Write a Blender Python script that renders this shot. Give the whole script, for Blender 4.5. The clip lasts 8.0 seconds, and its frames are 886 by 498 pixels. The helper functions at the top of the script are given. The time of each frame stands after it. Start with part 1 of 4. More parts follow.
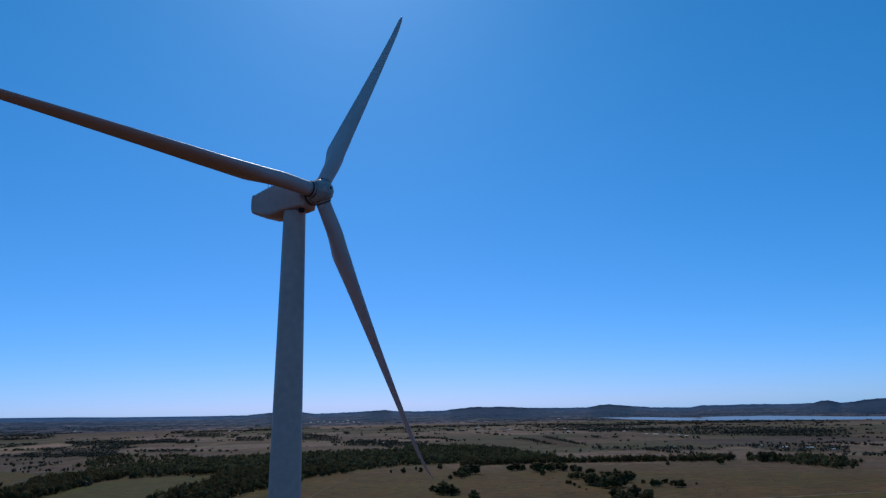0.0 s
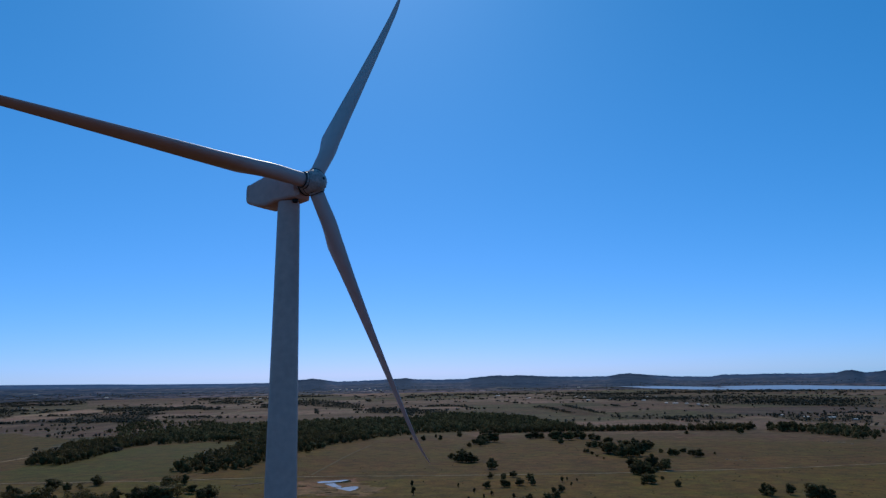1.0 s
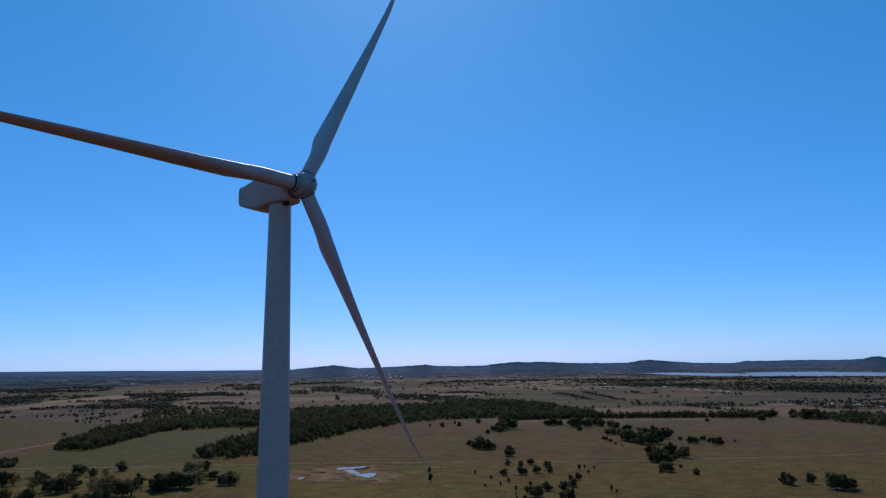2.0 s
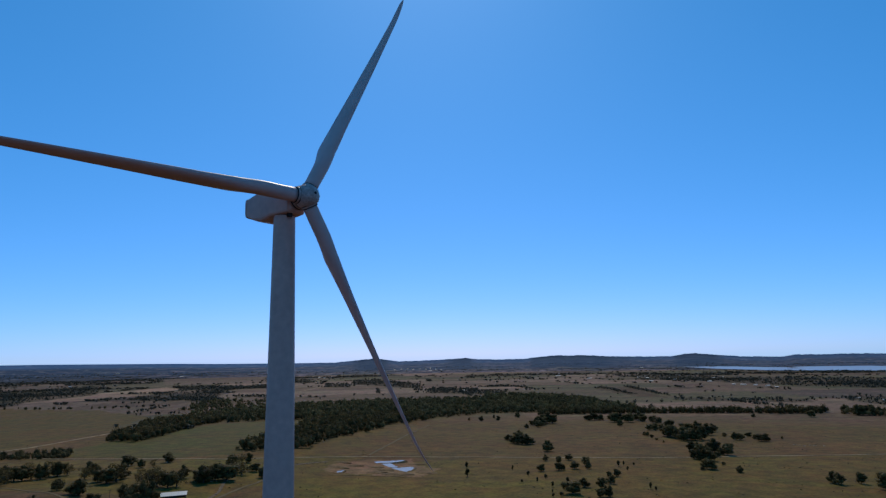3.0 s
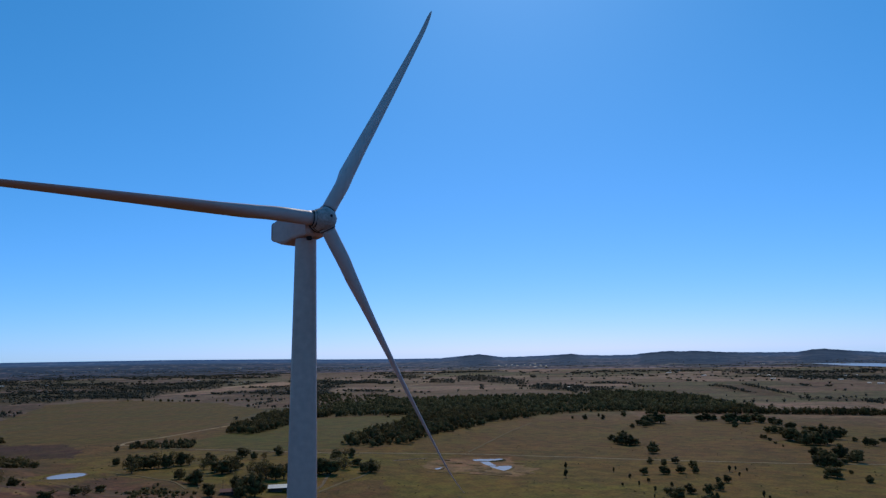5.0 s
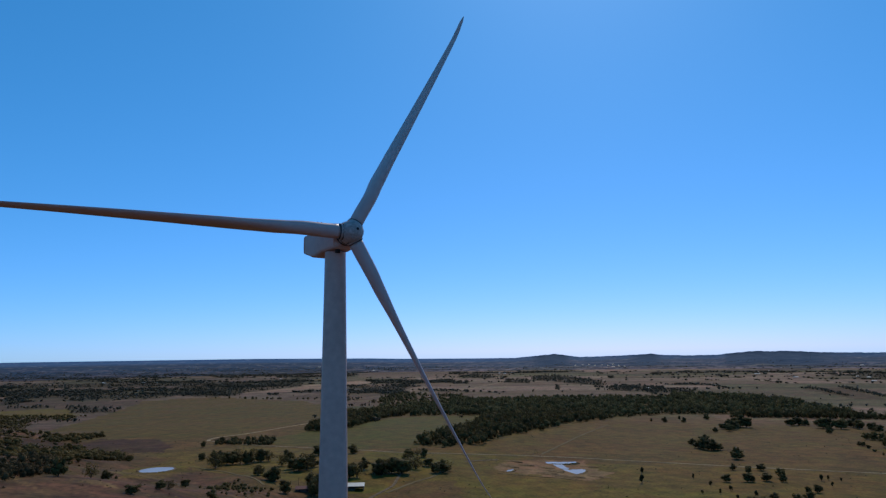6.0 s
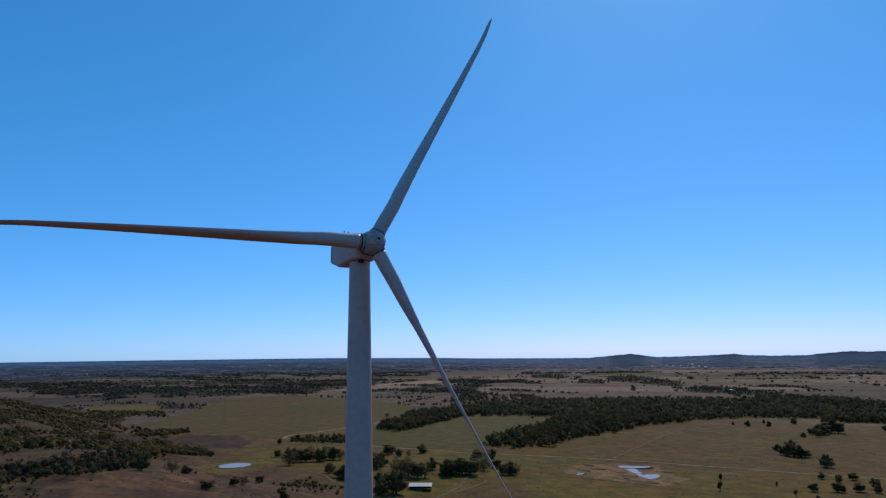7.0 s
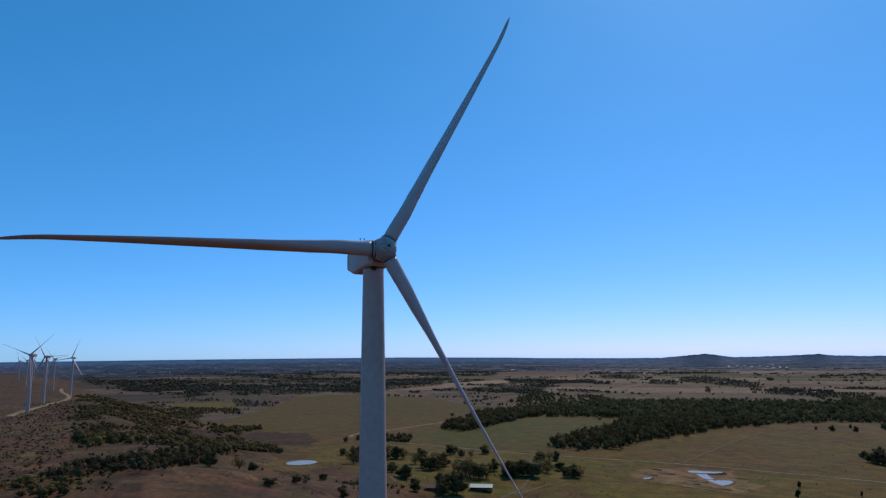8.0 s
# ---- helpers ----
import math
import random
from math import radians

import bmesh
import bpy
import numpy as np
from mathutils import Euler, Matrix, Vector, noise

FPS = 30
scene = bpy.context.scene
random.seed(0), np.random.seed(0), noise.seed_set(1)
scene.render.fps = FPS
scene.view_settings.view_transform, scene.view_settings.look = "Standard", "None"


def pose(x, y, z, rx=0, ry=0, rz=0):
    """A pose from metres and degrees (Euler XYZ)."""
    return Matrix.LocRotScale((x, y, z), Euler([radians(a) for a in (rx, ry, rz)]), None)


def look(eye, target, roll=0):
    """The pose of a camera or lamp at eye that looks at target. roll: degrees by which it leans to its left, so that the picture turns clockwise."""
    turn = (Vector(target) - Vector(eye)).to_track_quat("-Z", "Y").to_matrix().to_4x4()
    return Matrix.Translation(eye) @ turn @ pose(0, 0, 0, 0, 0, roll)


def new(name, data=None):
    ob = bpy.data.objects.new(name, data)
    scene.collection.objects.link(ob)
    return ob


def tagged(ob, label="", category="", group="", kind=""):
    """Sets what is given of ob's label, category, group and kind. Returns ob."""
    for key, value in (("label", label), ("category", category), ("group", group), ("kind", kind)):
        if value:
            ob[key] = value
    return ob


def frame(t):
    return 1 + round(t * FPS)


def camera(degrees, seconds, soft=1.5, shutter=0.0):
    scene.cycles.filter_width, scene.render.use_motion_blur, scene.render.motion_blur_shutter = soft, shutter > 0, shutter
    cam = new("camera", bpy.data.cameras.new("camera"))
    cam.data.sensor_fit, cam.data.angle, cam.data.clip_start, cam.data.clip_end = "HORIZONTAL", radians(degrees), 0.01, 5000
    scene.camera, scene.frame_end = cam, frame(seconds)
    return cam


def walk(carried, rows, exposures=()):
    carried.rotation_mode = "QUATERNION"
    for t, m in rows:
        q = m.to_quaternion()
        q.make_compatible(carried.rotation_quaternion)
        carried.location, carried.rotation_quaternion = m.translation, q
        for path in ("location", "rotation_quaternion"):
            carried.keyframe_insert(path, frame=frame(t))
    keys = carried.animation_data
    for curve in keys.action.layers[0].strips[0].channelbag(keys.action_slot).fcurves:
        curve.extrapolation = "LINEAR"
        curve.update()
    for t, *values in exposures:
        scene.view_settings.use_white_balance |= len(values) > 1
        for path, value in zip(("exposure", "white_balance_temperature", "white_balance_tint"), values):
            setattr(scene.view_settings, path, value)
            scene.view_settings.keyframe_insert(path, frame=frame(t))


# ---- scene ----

# ---------------------------------------------------------------- camera
cam = camera(69.9, 8.0, soft=1.28)
PATH = [
    (0.0, pose(18.39, -73.81, 42.00, 103.84, 1.24, 0.62)),
    (0.5, pose(19.96, -73.99, 43.26, 102.29, 1.09, 1.49)),
    (1, pose(21.61, -73.99, 44.38, 101.13, 1.09, 2.46)),
    (1.5, pose(23.19, -73.92, 45.40, 100.40, 1.09, 3.40)),
    (1.7, pose(23.90, -73.87, 45.66, 100.20, 1.10, 3.77)),
    (2.8, pose(28.76, -73.74, 47.66, 99.53, 1.10, 6.68)),
    (3, pose(29.66, -73.45, 48.04, 99.43, 1.09, 7.88)),
    (3.5, pose(31.96, -72.63, 48.93, 99.28, 1.09, 11.13)),
    (4, pose(34.43, -71.66, 49.82, 99.17, 1.02, 13.65)),
    (4.2, pose(35.37, -71.27, 50.10, 99.16, 1.02, 14.29)),
    (5.3, pose(41.02, -69.25, 51.41, 99.21, 1.12, 18.98)),
    (5.5, pose(41.97, -68.68, 51.78, 99.21, 1.09, 20.37)),
    (6, pose(44.53, -67.07, 52.44, 99.27, 1.03, 23.99)),
    (6.5, pose(46.87, -65.41, 53.07, 99.28, 0.96, 27.22)),
    (7, pose(49.33, -63.39, 53.64, 99.33, 0.92, 30.47)),
    (7.5, pose(51.77, -61.24, 54.15, 99.35, 0.88, 33.47)),
    (8, pose(54.33, -58.90, 54.52, 99.37, 0.83, 36.48)),
]
walk(cam, PATH, [(0.0, -1.72, 6350, 11), (1.5, -1.60, 6600, 12), (3.5, -1.48, 6850, 13), (8.0, -1.38, 7050, 13)])

# ---------------------------------------------------------------- sky and sun
SUN_AZ, SUN_EL = 9.0, 45.0
world = bpy.data.worlds.new("sky")
scene.world = world
world.use_nodes = True
wn, wl = world.node_tree.nodes, world.node_tree.links
sky = wn.new("ShaderNodeTexSky")
sky.sky_type, sky.sun_disc = "NISHITA", False
sky.sun_elevation, sky.sun_rotation = radians(SUN_EL), radians(-SUN_AZ)
sky.altitude, sky.air_density, sky.dust_density, sky.ozone_density = 400, 0.7, 0.35, 3.0
# clear dry autumn air: less red overhead than at the horizon, deep blue
split, join = wn.new("ShaderNodeSeparateColor"), wn.new("ShaderNodeCombineColor")
wl.new(sky.outputs[0], split.inputs[0])
for band, power, gain in (("Red", 1.36, 0.535), ("Green", 0.71, 3.25), ("Blue", 0.76, 5.15)):
    lift, scale = wn.new("ShaderNodeMath"), wn.new("ShaderNodeMath")
    lift.operation, scale.operation = "POWER", "MULTIPLY"
    lift.inputs[1].default_value, scale.inputs[1].default_value = power, gain
    wl.new(split.outputs[band], lift.inputs[0]), wl.new(lift.outputs[0], scale.inputs[0]), wl.new(scale.outputs[0], join.inputs[band])
wl.new(join.outputs[0], wn["Background"].inputs["Color"])
wn["Background"].inputs["Strength"].default_value = 0.12

sun = new("sun", bpy.data.lights.new("sun", "SUN"))
sun.data.energy, sun.data.angle, sun.data.color = 5.0, radians(0.53), (1.0, 0.94, 0.84)
toward = Vector((-math.sin(radians(SUN_AZ)) * math.cos(radians(SUN_EL)), math.cos(radians(SUN_AZ)) * math.cos(radians(SUN_EL)), math.sin(radians(SUN_EL))))
sun.matrix_world = look((0, 0, 0), -toward)


# ---------------------------------------------------------------- materials
def material(name, base, rough=0.8, metal=0.0, spec=0.3):
    m = bpy.data.materials.new(name)
    m.use_nodes = True
    b = m.node_tree.nodes["Principled BSDF"]
    b.inputs["Base Color"].default_value = (*base, 1)
    b.inputs["Roughness"].default_value, b.inputs["Metallic"].default_value = rough, metal
    b.inputs["Specular IOR Level"].default_value = spec
    return m


def grain(m, source, coarse, fine, low=0.75, high=1.2, bump=0.0, coords="Object"):
    """Multiplies a colour socket (or the base colour) by two scales of noise; adds fine relief."""
    n, l = m.node_tree.nodes, m.node_tree.links
    b = n["Principled BSDF"]
    tc = n.new("ShaderNodeTexCoord")
    value = None
    for scale in (coarse, fine):
        t = n.new("ShaderNodeTexNoise")
        t.inputs["Scale"].default_value, t.inputs["Detail"].default_value = scale, 5
        l.new(tc.outputs[coords], t.inputs["Vector"])
        r = n.new("ShaderNodeMapRange")
        r.inputs["From Min"].default_value, r.inputs["From Max"].default_value = 0.3, 0.7
        r.inputs["To Min"].default_value, r.inputs["To Max"].default_value = low, high
        l.new(t.outputs["Fac"], r.inputs["Value"])
        if value is None:
            value = r.outputs[0]
        else:
            mul = n.new("ShaderNodeMath")
            mul.operation = "MULTIPLY"
            l.new(value, mul.inputs[0]), l.new(r.outputs[0], mul.inputs[1])
            value = mul.outputs[0]
        last = t
    mix = n.new("ShaderNodeMix")
    mix.data_type, mix.blend_type = "RGBA", "MULTIPLY"
    mix.inputs["Factor"].default_value = 1
    if source is None:
        mix.inputs["A"].default_value = b.inputs["Base Color"].default_value
    else:
        l.new(source, mix.inputs["A"])
    l.new(value, mix.inputs["B"])
    l.new(mix.outputs["Result"], b.inputs["Base Color"])
    if bump:
        bp = n.new("ShaderNodeBump")
        bp.inputs["Strength"].default_value = bump
        l.new(last.outputs["Fac"], bp.inputs["Height"]), l.new(bp.outputs[0], b.inputs["Normal"])
    return m


def attribute(m, name):
    a = m.node_tree.nodes.new("ShaderNodeAttribute")
    a.attribute_name = name
    return a.outputs["Color"]


def varied(m, per, dark, light):
    """Base colour between two, by object or by loose piece."""
    n, l = m.node_tree.nodes, m.node_tree.links
    mix = n.new("ShaderNodeMix")
    mix.data_type = "RGBA"
    mix.inputs["A"].default_value, mix.inputs["B"].default_value = (*dark, 1), (*light, 1)
    if per == "object":
        l.new(n.new("ShaderNodeObjectInfo").outputs["Random"], mix.inputs["Factor"])
    else:
        l.new(n.new("ShaderNodeNewGeometry").outputs["Random Per Island"], mix.inputs["Factor"])
    return mix.outputs["Result"]


def tinted(m, source, scales, cool, warm):
    """Drifts a colour between a greener and a rustier cast in patches of two sizes."""
    n, l = m.node_tree.nodes, m.node_tree.links
    tc = n.new("ShaderNodeTexCoord")
    for scale in scales:
        t, r, cast, mul = n.new("ShaderNodeTexNoise"), n.new("ShaderNodeMapRange"), n.new("ShaderNodeMix"), n.new("ShaderNodeMix")
        t.inputs["Scale"].default_value, t.inputs["Detail"].default_value, t.inputs["Distortion"].default_value = scale, 6, 0.8
        r.inputs["From Min"].default_value, r.inputs["From Max"].default_value = 0.36, 0.64
        cast.data_type, mul.data_type, mul.blend_type = "RGBA", "RGBA", "MULTIPLY"
        cast.inputs["A"].default_value, cast.inputs["B"].default_value = (*cool, 1), (*warm, 1)
        mul.inputs["Factor"].default_value = 1
        l.new(tc.outputs["Object"], t.inputs["Vector"]), l.new(t.outputs["Fac"], r.inputs["Value"]), l.new(r.outputs[0], cast.inputs["Factor"])
        l.new(source, mul.inputs["A"]), l.new(cast.outputs["Result"], mul.inputs["B"])
        source = mul.outputs["Result"]
    return source


def leafy(m, share=0.3):
    """Lets part of the light through, as thin leaves do."""
    n, l = m.node_tree.nodes, m.node_tree.links
    b, out = n["Principled BSDF"], n["Material Output"]
    t, mix = n.new("ShaderNodeBsdfTranslucent"), n.new("ShaderNodeMixShader")
    mix.inputs[0].default_value = share
    l.new(b.inputs["Base Color"].links[0].from_socket, t.inputs["Color"])
    l.new(b.outputs[0], mix.inputs[1]), l.new(t.outputs[0], mix.inputs[2]), l.new(mix.outputs[0], out.inputs["Surface"])
    return m


M_LAND = material("dry_grassland", (0.14, 0.11, 0.06), 0.95, spec=0.1)
grain(M_LAND, tinted(M_LAND, attribute(M_LAND, "land"), (0.011, 0.055), (0.92, 1.03, 0.92), (1.07, 0.97, 1.0)), 0.07, 0.42, 0.70, 1.29)
M_HAZED_LAND = material("hazed_distant_land", (0.05, 0.05, 0.06), 0.95, spec=0.05)
grain(M_HAZED_LAND, attribute(M_HAZED_LAND, "land"), 0.008, 0.03, 0.8, 1.2)
# blue emission imitates distance haze; the land itself is no light source
M_HAZED_LAND.node_tree.nodes["Principled BSDF"].inputs["Emission Color"].default_value = (0.10, 0.38, 1.0, 1)
haze_glow = M_HAZED_LAND.node_tree.nodes.new("ShaderNodeAttribute")
haze_glow.attribute_name = "air"
M_HAZED_LAND.node_tree.links.new(haze_glow.outputs["Fac"], M_HAZED_LAND.node_tree.nodes["Principled BSDF"].inputs["Emission Strength"])
M_WHITE = grain(material("weathered_white_gelcoat", (0.60, 0.36, 0.30), 0.45, spec=0.25), None, 0.12, 1.2, 0.90, 1.05)
M_BLADE = grain(material("blade_gelcoat", (0.60, 0.385, 0.35), 0.45, spec=0.25), None, 0.1, 0.9, 0.94, 1.04)
M_HUB = grain(material("oil_stained_gelcoat", (0.50, 0.365, 0.33), 0.45, spec=0.35), None, 0.7, 4.0, 0.72, 1.14)
M_SEAL = material("black_rubber_seal", (0.025, 0.025, 0.027), 0.7)
M_DARK = material("dark_opening", (0.02, 0.02, 0.02), 0.8)
M_STEEL = material("galvanised_steel", (0.35, 0.35, 0.36), 0.45, 0.8)
M_WATER = material("turbid_pond_water", (0.40, 0.31, 0.235), 0.25, spec=0.14)
M_LAKE = material("lake_water", (0.34, 0.30, 0.27), 0.3, spec=0.3)
M_GRAVEL = grain(material("pale_gravel", (0.34, 0.225, 0.11), 0.95, spec=0.1), None, 0.05, 0.8, 0.6, 1.25)
M_DIRT = grain(material("worn_dirt_track", (0.165, 0.11, 0.047), 0.95, spec=0.1), None, 0.05, 0.8, 0.8, 1.15)
M_GULLY = grain(material("pale_eroded_earth", (0.17, 0.115, 0.065), 0.95, spec=0.1), None, 0.25, 1.2, 0.4, 1.4)
M_MUD = grain(material("bare_brown_earth", (0.21, 0.12, 0.05), 0.95, spec=0.1), None, 0.12, 0.7, 0.55, 1.35)
M_BARK = grain(material("oak_bark", (0.09, 0.075, 0.06), 0.95, spec=0.1), None, 0.8, 6, 0.7, 1.2)
M_OAK = material("oak_leaves", (0.06, 0.065, 0.03), 0.75, spec=0.15)
grain(M_OAK, varied(M_OAK, "object", (0.078, 0.053, 0.015), (0.160, 0.106, 0.032)), 2.2, 9, 0.55, 1.5, 0.9)
M_CEDAR = material("cedar_foliage", (0.03, 0.035, 0.02), 0.8, spec=0.1)
grain(M_CEDAR, varied(M_CEDAR, "object", (0.030, 0.030, 0.011), (0.058, 0.050, 0.018)), 2.5, 10, 0.6, 1.4, 0.9)
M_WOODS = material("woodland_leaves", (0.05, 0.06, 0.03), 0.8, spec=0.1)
grain(M_WOODS, attribute(M_WOODS, "leaf"), 0.05, 0.7, 0.66, 1.30, 0.8)
for m in (M_OAK, M_CEDAR, M_WOODS):
    leafy(m)
M_ROCK = material("grey_limestone", (0.30, 0.27, 0.23), 0.9, spec=0.2)
grain(M_ROCK, varied(M_ROCK, "island", (0.15, 0.11, 0.065), (0.34, 0.26, 0.17)), 0.3, 2, 0.8, 1.15)
M_PALE_ROCK = grain(material("pale_rock", (0.38, 0.29, 0.20), 0.9, spec=0.2), None, 0.5, 3, 0.5, 1.3)
M_ROOF = grain(material("white_sheet_metal", (0.90, 0.77, 0.60), 0.5, 0.0), None, 0.1, 1.5, 0.88, 1.05)
M_RUST = grain(material("red_brown_roofing", (0.20, 0.07, 0.05), 0.7), None, 0.2, 2, 0.8, 1.15)
M_WALL = grain(material("pale_siding", (0.52, 0.45, 0.37), 0.8), None, 0.1, 1.5, 0.85, 1.1)
M_BOARD = grain(material("weathered_boards", (0.10, 0.075, 0.06), 0.9), None, 0.2, 2, 0.75, 1.2)


# ---------------------------------------------------------------- mesh helpers
def mesh_of(name, verts, faces, mat, smooth=False):
    me = bpy.data.meshes.new(name)
    me.from_pydata([tuple(v) for v in verts], [], [tuple(f) for f in faces])
    me.materials.append(mat)
    if smooth:
        me.polygons.foreach_set("use_smooth", [True] * len(me.polygons))
    me.update()
    return me


def quick_mesh(name, verts, quads, mat, colours=None, attr="land", smooth=False):
    """A mesh of quads from number arrays, with an optional colour for each vertex."""
    me = bpy.data.meshes.new(name)
    nv, nf = len(verts), len(quads)
    me.vertices.add(nv)
    me.vertices.foreach_set("co", np.asarray(verts, np.float32).ravel())
    me.loops.add(nf * 4)
    me.loops.foreach_set("vertex_index", np.asarray(quads, np.int32).ravel())
    me.polygons.add(nf)
    me.polygons.foreach_set("loop_start", np.arange(0, nf * 4, 4, dtype=np.int32))
    if smooth:
        me.polygons.foreach_set("use_smooth", np.ones(nf, dtype=bool))
    if colours is not None:
        a = me.color_attributes.new(attr, "FLOAT_COLOR", "POINT")
        a.data.foreach_set("color", np.hstack([colours, np.ones((nv, 1))]).astype(np.float32).ravel())
    me.materials.append(mat)
    me.update(calc_edges=True)
    me.validate()
    return me


def child(name, me, parent, label="", m=None):
    ob = new(name, me)
    ob.parent = parent
    if m is not None:
        ob.matrix_basis = m
    if label:
        ob["label"] = label
    return ob


def part(name, bm, mat, parent, label="", smooth=False, m=None):
    me = bpy.data.meshes.new(name)
    bm.to_mesh(me)
    bm.free()
    me.materials.append(mat)
    if smooth:
        me.polygons.foreach_set("use_smooth", [True] * len(me.polygons))
    return child(name, me, parent, label, m)


def loft(rings, close=True):
    """Verts and faces of a skin through rings of equally many points; the ends are capped."""
    n = len(rings[0])
    verts = [p for ring in rings for p in ring]
    faces = []
    for k in range(len(rings) - 1):
        for i in range(n):
            j = (i + 1) % n
            faces.append((k * n + i, k * n + j, (k + 1) * n + j, (k + 1) * n + i))
    if close:
        faces.append(tuple(range(n - 1, -1, -1)))
        faces.append(tuple((len(rings) - 1) * n + i for i in range(n)))
    return verts, faces


def lathe(profile, n, axis="z", close=True):
    """Rings round an axis from (height, radius) pairs."""
    rings = []
    for h, r in profile:
        ring = []
        for i in range(n):
            a = 2 * math.pi * i / n
            c, s = r * math.cos(a), r * math.sin(a)
            ring.append((c, s, h) if axis == "z" else (c, h, -s))
        rings.append(ring)
    return loft(rings, close)


# ---------------------------------------------------------------- lie of the land
EX, EY, EZ = 38.0, -68.0, 50.0


def sstep(a, b, v):
    t = np.clip((v - a) / (b - a), 0, 1)
    return t * t * (3 - 2 * t)


def true_range(d):
    """Far land is drawn in: the true distance of a point that stands d metres off."""
    k = np.clip((d - 1500) / 3350, 0, 0.9995)
    return np.where(d < 1500, d, 1500 - 3350 * np.log(1 - k))


def plain(x, y):
    d = np.hypot(x - EX, y - EY)
    D = true_range(d)
    z = -62 - 0.03 * (np.minimum(D, 1300) - 650) - 34 * (1 - np.exp(-np.maximum(D - 1300, 0) / 2500))
    z = z + 13 * sstep(-60, -330, x) * sstep(2200, 900, d)
    z = z - D * D / (2 * 6371000)
    return EZ - d * (EZ - z) / D



RIM = [(-60, 30), (-36, 34), (-33.5, 26), (-32.1, 19), (-31.4, 7), (-30.65, 2), (-29.76, 20), (-29.4, 17), (-28.8, 5), (-27.3, 0), (-24.5, 4), (-22.4, 1), (-20.7, 3), (-20, -10), (-17, -5), (-14.45, 13), (-13.4, 23), (-12.6, 17), (-11.6, 4),
       (-9.7, 4), (-6.8, 9), (-3.9, 24), (-3.4, 19), (-2.15, 25), (-0.66, 16), (0.1, 10), (0.6, 3), (3.06, 1), (5.03, 7), (6.02, 17), (6.66, 14), (7.8, 9), (9.8, 4), (11.9, 1), (13.5, 20), (14.05, 28), (14.62, 22), (15.7, 15), (17.5, 8), (21, 9), (27.5, 16), (30.4, 23), (40, 28), (57, 35), (80, 40)]
RIM_AZ, RIM_Z = [p[0] for p in RIM], [p[1] + (2 if p[0] < 16 else -4 if p[0] < 38 else 3) for p in RIM]
FLOOR_AZ, FLOOR_Z = [-60, 0, 10, 24, 42, 64, 80], [-7, 1, 4, 10, 22, 33, 34]
RIDGE = [(900, -420, 0), (0, 0, 0), (-330, 92, -3), (-660, 205, -6), (-1010, 394, -9), (-1700, 640, -14), (-2400, 850, -17), (-4700, 1600, -20)]


def ridge(x, y):
    """Distance south of the crest line, and the crest's height there."""
    best, side, top = np.full(np.shape(x), 1e9), np.zeros(np.shape(x)), np.zeros(np.shape(x))
    for (ax, ay, az), (bx, by, bz) in zip(RIDGE, RIDGE[1:]):
        dx, dy = bx - ax, by - ay
        t = np.clip(((x - ax) * dx + (y - ay) * dy) / (dx * dx + dy * dy), 0, 1)
        px, py = x - ax - t * dx, y - ay - t * dy
        e = np.hypot(px, py)
        near = e < best
        side = np.where(near, np.sign(dy * px - dx * py), side)
        top = np.where(near, az + t * (bz - az), top)
        best = np.where(near, e, best)
    return best * side, top


def waves(x, y, scale, seed):
    """Cheap smooth noise of about -1 to 1."""
    r = np.random.RandomState(seed)
    total = 0
    for k in range(9):
        a, p, q = r.uniform(0, 2 * math.pi), r.uniform(0, 2 * math.pi), scale / (0.6 + 0.35 * k)
        total = total + np.sin((x * math.cos(a) + y * math.sin(a)) * 2 * math.pi / q + p + 1.3 * np.sin((y * math.cos(a) - x * math.sin(a)) * 2 * math.pi / (q * 1.7))) / (1 + 0.3 * k)
    return total / 3.2


def open_ground(x, y):
    x, y = np.asarray(x, float), np.asarray(y, float)
    low = plain(x, y)
    d = np.hypot(x - EX, y - EY)
    az = np.degrees(np.arctan2(-(x - EX), y - EY))
    # distant hills stand on the far rim
    rim = np.interp(az, RIM_AZ, RIM_Z) + (1.1 * np.sin(az * 5.1) * np.sin(az * 1.7 + 1) + 0.8 * np.sin(az * 11.3) * np.sin(az * 2.9) + 0.6 * np.sin(az * 19 + 2 * np.sin(az * 3.1))) * sstep(22, 16, az)
    floor_z = np.minimum(rim, np.interp(az, FLOOR_AZ, FLOOR_Z))
    at_rim = EZ + (floor_z - EZ) * 4850 / 4600 - plain(EX + 4850.0, EY)
    low = low + at_rim * np.clip((d - 2200) / 2650, 0, 1) ** 2
    front = 4150 + 120 * np.sin(az * 0.9) + 60 * np.sin(az * 3.1)
    low = low + np.maximum(rim - floor_z, 0) * sstep(front, 4600, d) + 0.0
    s, top = ridge(x, y)
    rough = 5 * waves(x, y, 240, 3) * sstep(20, 90, s) * sstep(330, 200, s) * sstep(2500, 1500, d)
    k = sstep(0, 1, np.clip((s - 25) / 235, 0, 1))
    return np.where(top > low, top + (low - top) * k + rough, low)


POND = (-421.5, 359.0)
POND_Z = float(open_ground(*POND))


def ground(x, y):
    """The lie of the land, with a level shelf for the farm pond."""
    z = open_ground(x, y)
    k = sstep(46, 20, np.hypot(np.asarray(x, float) - POND[0], np.asarray(y, float) - POND[1]))
    return z + (POND_Z - z) * k


def inside(poly, x, y):
    hit = np.zeros(np.shape(x), bool)
    for (ax, ay), (bx, by) in zip(poly, poly[1:] + poly[:1]):
        cross = (ay > y) != (by > y)
        hit ^= cross & (x < (bx - ax) * (y - ay) / ((by - ay) or 1e-9) + ax)
    return hit


